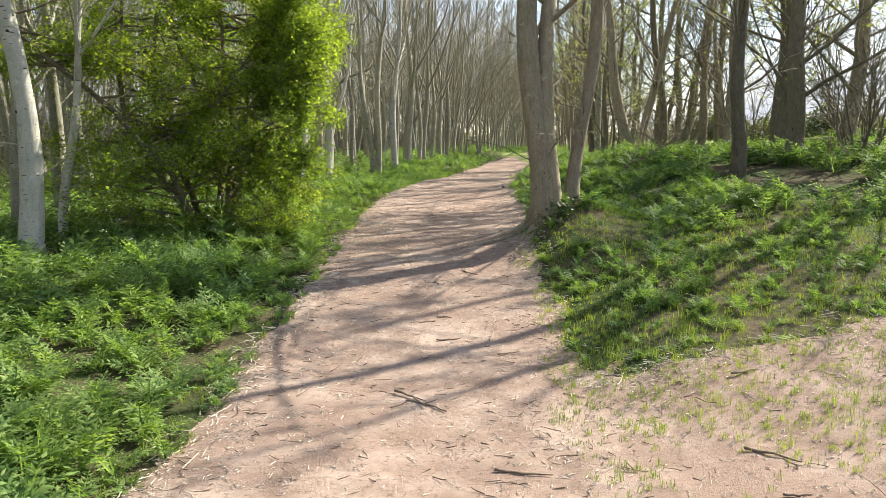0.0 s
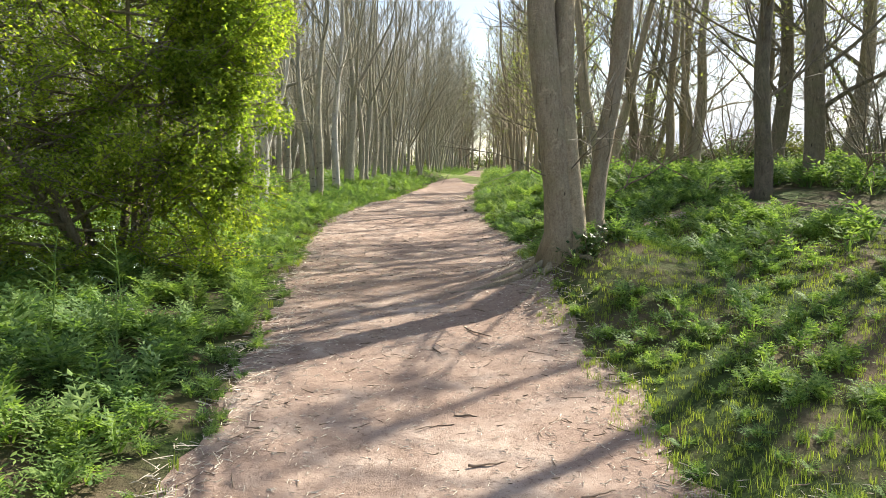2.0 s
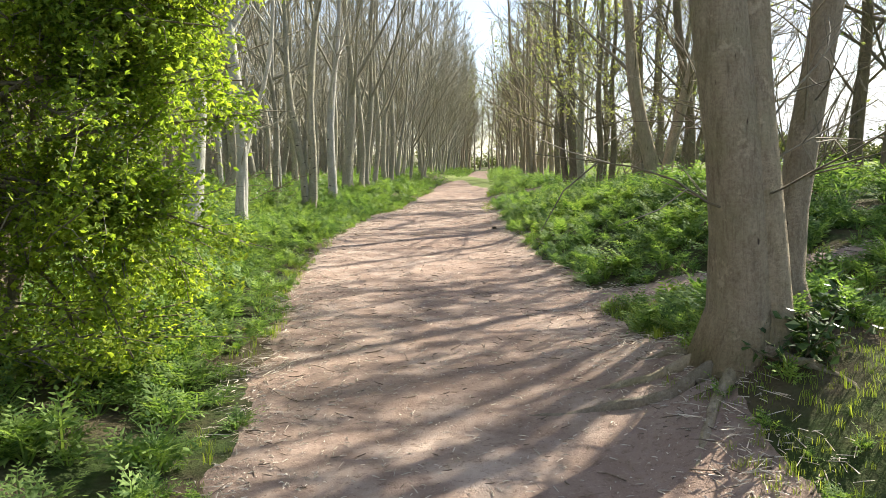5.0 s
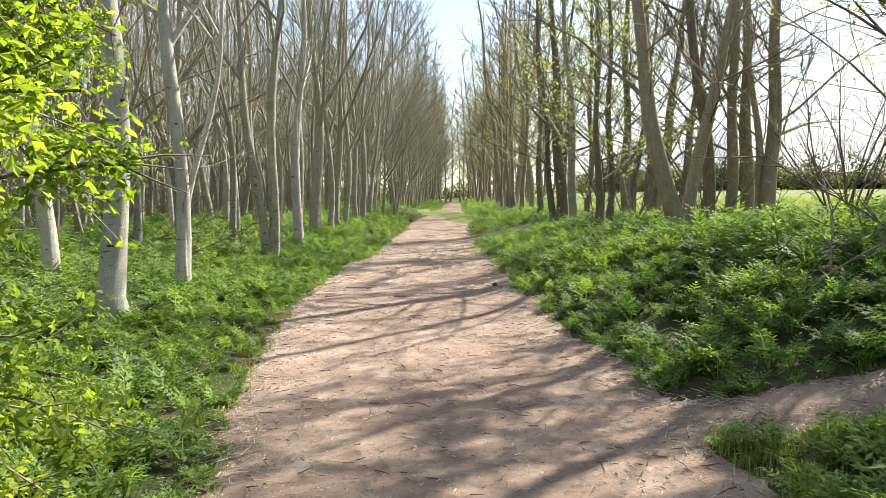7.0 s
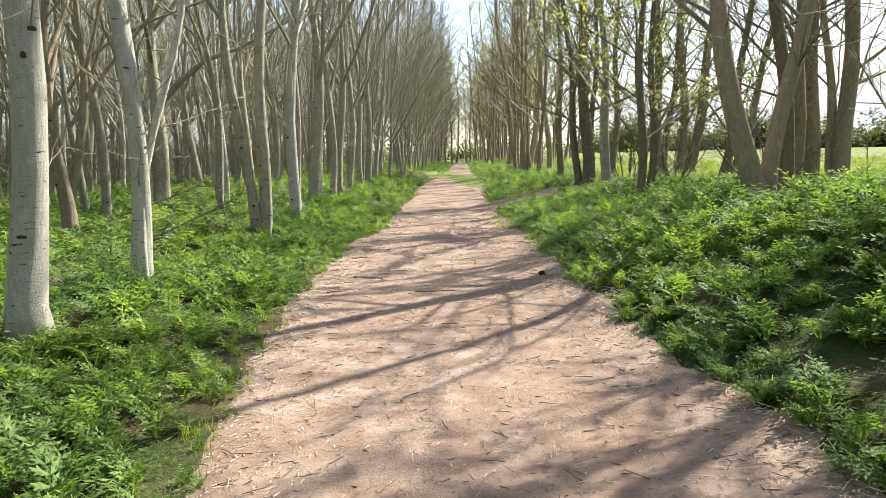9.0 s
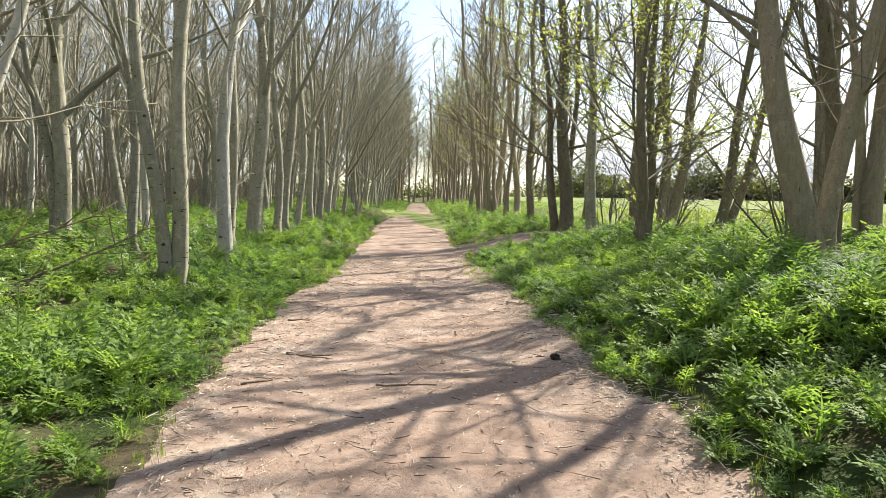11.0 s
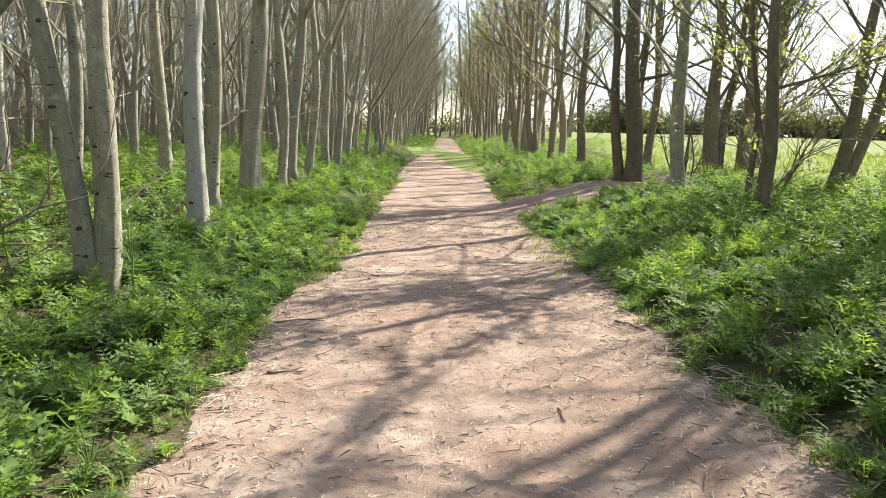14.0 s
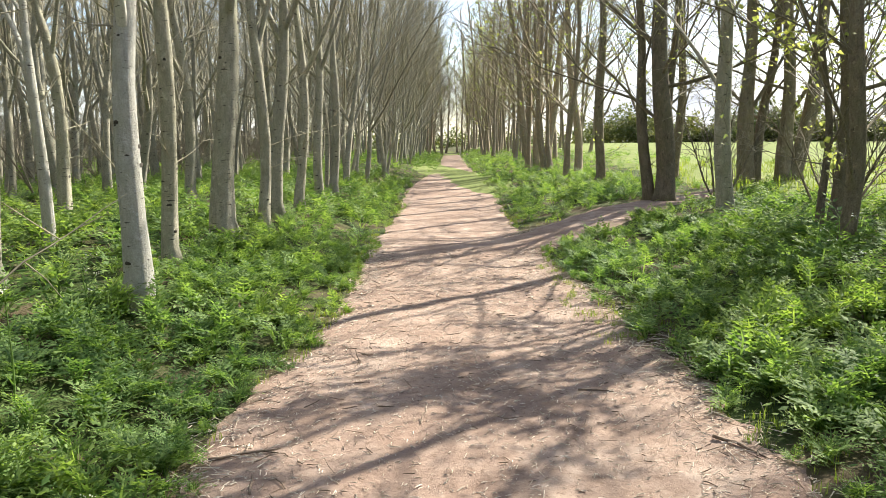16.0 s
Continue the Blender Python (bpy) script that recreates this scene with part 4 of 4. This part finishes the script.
NEAR_LABEL, DEEP_LABEL = "lush green cow parsley covering the verge", "green plants carpeting the woodland floor"
for box, label in (((-4.2, -0.4, 2.2, 20, 24, FINE, 0.6, 1.25, (-2.2, 0.03)), NEAR_LABEL), ((-3.6, 1.0, 20, 31, 22, FINE, 0.6, 1.15, (-2.0, 0.03)), NEAR_LABEL),
                   ((0.9, 4.4, 3.4, 20, 24, FINE, 0.8, 1.3, (-2.2, 0.03)), NEAR_LABEL), ((1.6, 5.4, 20, 31, 24, FINE, 0.8, 1.2, (-2.2, 0.03)), NEAR_LABEL),
                   ((-10, -1.0, 3, 31, 9, MID, 1.15, 1.3, (-99, -2.0)), DEEP_LABEL), ((2.4, 9.5, 4, 31, 10, MID, 1.2, 1.4, (-99, -2.0)), DEEP_LABEL),
                   ((-8, 3.0, 31, 48, 7, MID, 0.6, 1.2), DEEP_LABEL), ((2.8, 9, 31, 46, 7, MID, 0.5, 1.2), DEEP_LABEL),
                   ((-24, -10, 3, 50, 3.5, FAR, 1.0, 1.1), DEEP_LABEL), ((-14, 10, 48, 90, 3.5, FAR, 0.7, 0.9), DEEP_LABEL), ((5, 15, 46, 90, 3, FAR, 0.5, 0.8), DEEP_LABEL)):
    tagged(new("undergrowth", verge(*box).mesh("undergrowth", PARSLEY, False)), label, "plants", kind="stuff")


# ---- grass ----
def grass_tuft(seed, blades, height):
    rg = np.random.default_rng(seed)
    V, T = [], []
    for i in range(blades):
        a, lean, h = rg.uniform(0, 6.28), rg.uniform(0.1, 0.7), height * rg.uniform(0.5, 1.2)
        o = np.array([*rg.normal(0, 0.035, 2), 0])
        d = np.array([math.cos(a), math.sin(a), 0])
        w = np.array([-math.sin(a), math.cos(a), 0]) * 0.004
        k = len(V)
        mid = o + d * h * lean * 0.35 + np.array([0, 0, h * 0.6])
        V.extend([o - w, o + w, mid + w * 0.8, mid - w * 0.8, o + d * h * lean + np.array([0, 0, h * 0.85])])
        T.extend([(k, k + 1, k + 2), (k, k + 2, k + 3), (k + 3, k + 2, k + 4)])
    return np.array(V), np.array(T)


TONGUE = (2.22, 24.50, 2.70, 28.23)
TUFTS = [grass_tuft(800 + i, 9, 0.13) for i in range(6)]
s = Shape()
x, y = spread_points(rng, 0.6, 7.0, 1.2, 11.5, 230, lambda a, b: (lawn(a, b) > 0.15) & (a > path_right(b) - 0.25 + 0.2 * wob(a, b, 2.3))
                     & (rng.uniform(-0.25, 0.25, len(a)) + 0.55 * wob(a, b, 1.5, 7.0) + 0.4 * wob(a, b, 4.0, 2.0) < -0.55 + 1.75 * ss(1.6, 6.6, b + 0.18 * (a - 2.0))))
scatter(s, TUFTS, x, y, rng.uniform(0.2, 0.48, len(x)), rng, 0.0)
tagged(new("grass", s.mesh("grass", GRASS, False)), "short patchy sunlit grass", "grass", kind="stuff")
s = Shape()
x, y = spread_points(rng, -2.6, 4.2, 1.5, 40, 90, lambda a, b: (np.abs(path_depth(a, b) + 0.12) < 0.16) & (wob(a, b, 1.2, 9.0) + rng.uniform(-0.5, 0.5, len(a)) > -0.1))
scatter(s, TUFTS, x, y, rng.uniform(0.25, 0.7, len(x)), rng, 0.0)
# the tongue of turf inside the path, and the tuft in the fork of the trail
x, y = spread_points(rng, 0.8, 3.4, 19, 31, 160, lambda a, b: (seg_dist(a, b, *TONGUE) + 0.10 * wob(a, b, 3) < 0.15) & (wob(a, b, 2.4, 3.0) > -0.3))
scatter(s, TUFTS, x, y, rng.uniform(0.25, 0.55, len(x)), rng, 0.0)
x, y = spread_points(rng, 1.0, 3.4, 10, 12.8, 120, lambda a, b: path_depth(a, b) < 0.03)
scatter(s, TUFTS, x, y, rng.uniform(0.4, 0.9, len(x)), rng, 0.0)
tagged(new("grass", s.mesh("grass", GRASS, False)), "fringe of grass along the path's edge", "grass", kind="stuff")
s = Shape()
BIG = [grass_tuft(820 + i, 10, 0.28) for i in range(4)]
x, y = spread_points(rng, 8, 26, 14, 45, 5, lambda a, b: a - 8.5 - np.clip(b - 36, 0, 99) * 0.2 > 0)
scatter(s, [(v * np.array([2, 2, 1]), t) for v, t in BIG], x, y, rng.uniform(0.5, 1.1, len(x)), rng, -0.02)
tagged(new("meadow_grass", s.mesh("meadow_grass", GRASS, False)), "sunlit meadow grass", "grass", kind="stuff")


# ---- tall stalks of cow parsley ----
def parsley_stalk(seed, x, y, h):
    rg = np.random.default_rng(seed)
    top = new("cow_parsley")
    s, f, lf = Shape(), Shape(), Shape()
    line = grow(rg, (0, 0, -0.03), (rg.normal(0, 0.08), rg.normal(0, 0.08), 1), h, 6, 0.05)
    tube(s, line, np.linspace(0.007, 0.003, 6), 5)
    for k in range(4):
        p, _ = along(line, 0.55 + 0.11 * k)
        a = rg.uniform(0, 6.28)
        b = grow(rg, p, (math.cos(a), math.sin(a), 1.1), h * 0.22, 4, 0.08)
        tube(s, b, np.linspace(0.004, 0.002, 4), 4)
        for m in range(10):
            c = b[-1] + rg.normal(0, 0.022, 3) * np.array([1, 1, 0.35])
            f.add(*(lambda v, t: (v, None, t))(*leaf_quads(rg, [c], 0.016)))
        v, t = frond(rg, 0.2, 5)
        m = np.array(Matrix.Rotation(a + 0.5, 3, "Z") @ Matrix.Rotation(-0.3, 3, "Y"))
        lf.add(v @ m.T + along(line, 0.2 + 0.15 * k)[0], None, t)
    part("stalk", s, PARSLEY, top)
    tagged(part("foliage", lf, PARSLEY, top, "ferny green leaves", False), kind="stuff")
    tagged(part("flower_head", f, UMBEL, top, "small pale flower buds", False), kind="stuff")
    stand(top, x, y)
    return tagged(top, "tall cow parsley stalk with budding heads", "plant", "cow parsley stalks")


for i, (x, y, h) in enumerate([(-1.7, 22.7, 0.85), (-2.5, 23.0, 0.75), (-1.85, 23.3, 0.7), (-2.5, 22.6, 0.8), (-1.7, 24.4, 0.7), (-2.4, 8.3, 0.85), (-2.8, 7.9, 0.9),
                               (-3.1, 7.2, 0.8), (-2.2, 7.4, 0.7), (3.1, 14.6, 0.85), (3.9, 16.2, 0.9), (3.6, 20.4, 0.8), (4.4, 22.3, 0.9), (3.9, 24.1, 0.8), (-2.6, 19.4, 0.75), (4.8, 18.3, 0.9)]):
    parsley_stalk(900 + i, x, y, h)


# ---- broad-leaved plants at the path's edge ----
def broad_plant(seed, x, y):
    rg = np.random.default_rng(seed)
    top = new("broad_leaved_plant")
    stalks = Shape()
    for k in range(7):
        a = k * 2.4 + rg.uniform(-0.4, 0.4)
        reach, h = rg.uniform(0.06, 0.2), rg.uniform(0.14, 0.3)
        tip = np.array([math.cos(a) * reach, math.sin(a) * reach, h])
        tube(stalks, [np.array([0, 0, -0.02]), tip * np.array([0.4, 0.4, 0.6]), tip], [0.004, 0.0035, 0.003], 4, False)
        size = rg.uniform(0.028, 0.05)
        d, e = np.array([math.cos(a), math.sin(a), rg.uniform(-0.5, 0.0)]), np.array([-math.sin(a), math.cos(a), rg.normal(0, 0.2)])
        rim = [tip + d * size * (0.25 + 0.95 * math.cos(b)) * (0.7 if abs(b) > 2.4 else 1) + e * size * 0.85 * math.sin(b) + np.array([0, 0, 0.012 * math.cos(3 * b)]) for b in np.linspace(-math.pi, math.pi, 13)[:-1]]
        leaf = Shape()
        leaf.add([tip + d * size * 0.1 - np.array([0, 0, 0.014]), *rim], None, [(0, 1 + m, 1 + (m + 1) % 12) for m in range(12)])
        part("leaf", leaf, PARSLEY, top)
    tagged(part("stem", stalks, PARSLEY, top), kind="stuff")
    stand(top, x, y)
    return tagged(top, "low plant with broad rounded green leaves", "plant", "broad-leaved plants")


rng = np.random.default_rng(44)
for i in range(18):
    y = rng.uniform(18.6, 21.0)
    broad_plant(1300 + i, path_left(y) - rng.uniform(0.25, 1.2), y)


# ---- fallen wood and litter ----
def stick(seed, x, y, length, turn, radius=0.012, forks=1, name="stick", label="dry brown fallen stick on the path"):
    rg = np.random.default_rng(seed)
    s = Shape()
    line = grow(rg, (-length / 2, 0, radius * 0.7), (1, rg.normal(0, 0.1), 0), length, 7, 0.10)
    line[:, 2] = radius * 0.7 + np.abs(rg.normal(0, 0.004, 7))
    tube(s, line, np.linspace(radius, radius * 0.45, 7) * rg.uniform(0.85, 1.15, 7), 6)
    for _ in range(forks):
        p, d = along(line, rg.uniform(0.3, 0.8))
        w = d / np.linalg.norm(d) + np.array([0, rg.choice([-1, 1]) * rg.uniform(0.5, 1.1), 0.12])
        tube(s, grow(rg, p, w, length * rg.uniform(0.2, 0.4), 4, 0.12), np.linspace(radius * 0.5, radius * 0.2, 4), 5)
    ob = new(name, s.mesh(name, DEADWOOD))
    ob.matrix_basis = pose(x, y, float(max(path_z(x, y), ground_z(x, y))), 0, 0, turn)
    return tagged(ob, label, "stick", "fallen sticks")


for i, (x, y, ln, turn, r, forks) in enumerate(STICKS):
    stick(1000 + i, x, y, ln, turn, r * 0.75, forks)

rng = np.random.default_rng(9)
s = Shape()
x, y = spread_points(rng, -1.8, 4.0, 1.8, 30, 420, lambda a, b: (path_depth(a, b) > -0.1) & (rng.uniform(0, 1, len(a)) < 0.3 + 0.5 * ss(0.9, 0.1, path_depth(a, b)) + 0.25 * ss(17, 21, b)))
for a, b in zip(x, y):
    ln, w, t = rng.uniform(0.008, 0.03) + 0.04 * rng.uniform() ** 3, rng.uniform(0.003, 0.009), rng.uniform(0, 6.28)
    d, e = np.array([math.cos(t), math.sin(t), rng.normal(0, 0.12)]) * ln / 2, np.array([-math.sin(t), math.cos(t), 0]) * w / 2
    c = np.array([a, b, float(path_z(a, b)) + 0.006])
    up = np.array([0, 0, 0.004])
    s.add([c - d - e, c + d - e * 0.6, c + d + e * 0.6, c - d + e, c + up - d * 0.2, c + up + d * 0.3], None, [(0, 1, 5), (0, 5, 4), (1, 2, 5), (2, 3, 4), (2, 4, 5), (3, 0, 4)])
tagged(new("wood_chips", s.mesh("wood_chips", CHIP, False)), "pale wood chips and leaf scraps strewn on the path", "litter", kind="stuff")
s = Shape()
x, y = spread_points(rng, -1.9, 4.2, 1.8, 30, 85, lambda a, b: (path_depth(a, b) > -0.2) & (rng.uniform(0, 1, len(a)) < 0.25 + 0.65 * ss(0.8, 0.0, path_depth(a, b))))
for a, b in zip(x, y):
    ln, t = rng.uniform(0.02, 0.06) + 0.12 * rng.uniform() ** 3, rng.uniform(0, 6.28)
    line = grow(rng, (a, b, float(path_z(a, b)) + 0.006), (math.cos(t), math.sin(t), 0.02), ln, 4, 0.12)
    tube(s, line, np.array([0.0045, 0.004, 0.0035, 0.002]) * rng.uniform(0.4, 1.0), 4, False)
tagged(new("twig_litter", s.mesh("twig_litter", DEADWOOD)), "small dark twigs strewn on the path", "litter", kind="stuff")

s = Shape()
x, y = spread_points(rng, -2.2, 4.2, 1.8, 32, 420, lambda a, b: (np.abs(path_depth(a, b) - 0.02) < 0.2) & (wob(a, b, 0.9, 6.0) + rng.uniform(-0.5, 0.5, len(a)) > 0.15))
for a, b in zip(x, y):
    ln, t = rng.uniform(0.03, 0.06) + 0.14 * rng.uniform() ** 3, rng.uniform(0, 6.28)
    z = float(max(path_z(a, b), ground_z(a, b)))
    d, e = np.array([math.cos(t), math.sin(t), rng.normal(0, 0.15)]) * ln / 2, np.array([-math.sin(t), math.cos(t), 0]) * 0.003
    c = np.array([a, b, z + rng.uniform(0.006, 0.025)])
    s.add([c - d - e, c + d - e * 0.5, c + d + e * 0.5, c - d + e, c + np.array([0, 0, 0.004])], None, [(0, 1, 4), (1, 2, 4), (2, 3, 4), (3, 0, 4)])
tagged(new("dry_stalks", s.mesh("dry_stalks", CHIP, False)), "dry straw-coloured stalks along the path's edge", "litter", kind="stuff")


def lump(name, seed, x, y, size, material, label, category, rough=0.25):
    bm = bmesh.new()
    bmesh.ops.create_icosphere(bm, subdivisions=3, radius=1)
    for v in bm.verts:
        k = 1 + rough * noise.noise(v.co * 2.1 + Vector((seed, 0, 0))) + rough * 0.6 * noise.noise(v.co * 5 + Vector((0, seed, 0)))
        v.co = Vector((v.co.x * size[0], v.co.y * size[1], v.co.z * size[2])) * k
    me = bpy.data.meshes.new(name)
    bm.to_mesh(me)
    bm.free()
    me.materials.append(material)
    ob = new(name, me)
    ob.matrix_basis = pose(x, y, float(max(path_z(x, y), ground_z(x, y))) + size[2] * 0.6, 0, 0, seed * 40)
    return tagged(ob, label, category)


# roots spreading from the twin tree towards the path
for i, (a, ln, r) in enumerate([(200, 1.1, 0.05), (150, 0.9, 0.045), (235, 0.8, 0.04), (120, 0.7, 0.04), (285, 0.6, 0.035)]):
    rg = np.random.default_rng(1400 + i)
    line = grow(rg, (1.25 + 0.12 * math.cos(radians(a)), 9.7 + 0.12 * math.sin(radians(a)), 0), (math.cos(radians(a)), math.sin(radians(a)), 0), ln, 9, 0.13)
    line[:, 2] = surface_z(line[:, 0], line[:, 1]) + np.linspace(0.02, -0.03, 9) + 0.008 * np.sin(np.arange(9) * 1.9)
    s = Shape()
    tube(s, line, np.linspace(r, r * 0.45, 9) * rg.uniform(0.85, 1.15, 9), 8)
    ob = new("tree_root", s.mesh("tree_root", BARK_TAN))
    tagged(ob, "brown root breaking through the trodden earth", "root", "roots of the twin tree")

def ivy(seed, x, y):
    """A low cushion of dark ivy at a tree's foot."""
    rg = np.random.default_rng(seed)
    top = new("ivy")
    vines, fol = Shape(), Shape()
    tips = []
    for k in range(9):
        a = rg.uniform(0, 6.28)
        line = grow(rg, (0, 0, -0.03), (math.cos(a), math.sin(a), rg.uniform(0.2, 1.0)), rg.uniform(0.15, 0.4), 6, 0.2)
        tube(vines, line, np.linspace(0.006, 0.003, 6), 4, False)
        tips += [along(line, g)[0] for g in rg.uniform(0.1, 1, 26)]
    v, t = leaf_quads(rg, np.array(tips) + rg.normal(0, 0.03, (len(tips), 3)), 0.06)
    fol.add(v, None, t)
    tagged(part("stem", vines, BARK_BROWN, top), kind="stuff")
    tagged(part("foliage", fol, IVY, top, "dark glossy ivy leaves", False), kind="stuff")
    stand(top, x, y)
    return tagged(top, "dark green ivy at the foot of a tree", "plant", "ivy at the twin tree")


ivy(71, 1.55, 9.6)
ivy(72, 1.42, 9.42)
ivy(73, 1.78, 9.72)

lump("pine_cone", 3, 1.48, 19.3, (0.045, 0.032, 0.03), CONE, "dark brown weathered cone lying on the path", "cone", 0.5)
lump("paper_scrap", 5, -1.18, 22.25, (0.06, 0.05, 0.03), PAPER, "crumpled scrap of white paper among plants", "litter", 0.7)


# ---- low dead boughs ----
def bough(seed, x, y, z, length, turn, rise, label, radius=0.022):
    rg = np.random.default_rng(seed)
    top = new("dead_branch")
    s, t = Shape(), Shape()
    line = grow(rg, (0, 0, 0), (1, 0, rise), length, 10, 0.10, 0.0)
    tube(s, line, np.linspace(radius, 0.005, 10), 6)
    for k in range(12):
        p, d = along(line, rg.uniform(0.2, 1))
        w = d / np.linalg.norm(d) + rg.normal(0, 0.6, 3)
        tube(t, grow(rg, p, w, length * rg.uniform(0.15, 0.4), 5, 0.15), np.linspace(0.008, 0.003, 5), 4, False)
    part("limb", s, DEADWOOD, top)
    tagged(part("twig_spray", t, DEADWOOD, top), kind="stuff")
    top.matrix_basis = pose(x, y, float(ground_z(x, y)) + z, 0, 0, turn)
    return tagged(top, label, "branch", "fallen boughs")


bough(1, -5.4, 23.2, -0.02, 2.9, 10, 0.18, "long grey dead branch slanting over green plants")
bough(2, -4.0, 22.6, 0.0, 2.0, -12, 0.22, "grey dead branch resting among green plants")
bough(3, -3.7, 22.9, 0.0, 1.7, 25, 0.25, "grey dead branch resting among green plants")
bough(4, 3.0, 14.2, 0.1, 2.6, 10, 0.45, "dark bare bramble branch arching from the bank", 0.012)
bough(5, 3.4, 14.4, 0.1, 1.8, 60, 0.8, "dark bare bramble branch arching from the bank", 0.012)
bough(8, 4.6, 14.6, 0.1, 2.2, 170, 0.6, "dark bare bramble branch arching from the bank", 0.012)
bough(6, 6.9, 13.4, 0.0, 2.4, 215, 0.5, "dark bare bramble branch arching from the bank", 0.012)
bough(7, 5.9, 27.3, 0.0, 2.6, 20, 0.7, "dark dead branch leaning beside slim trees")
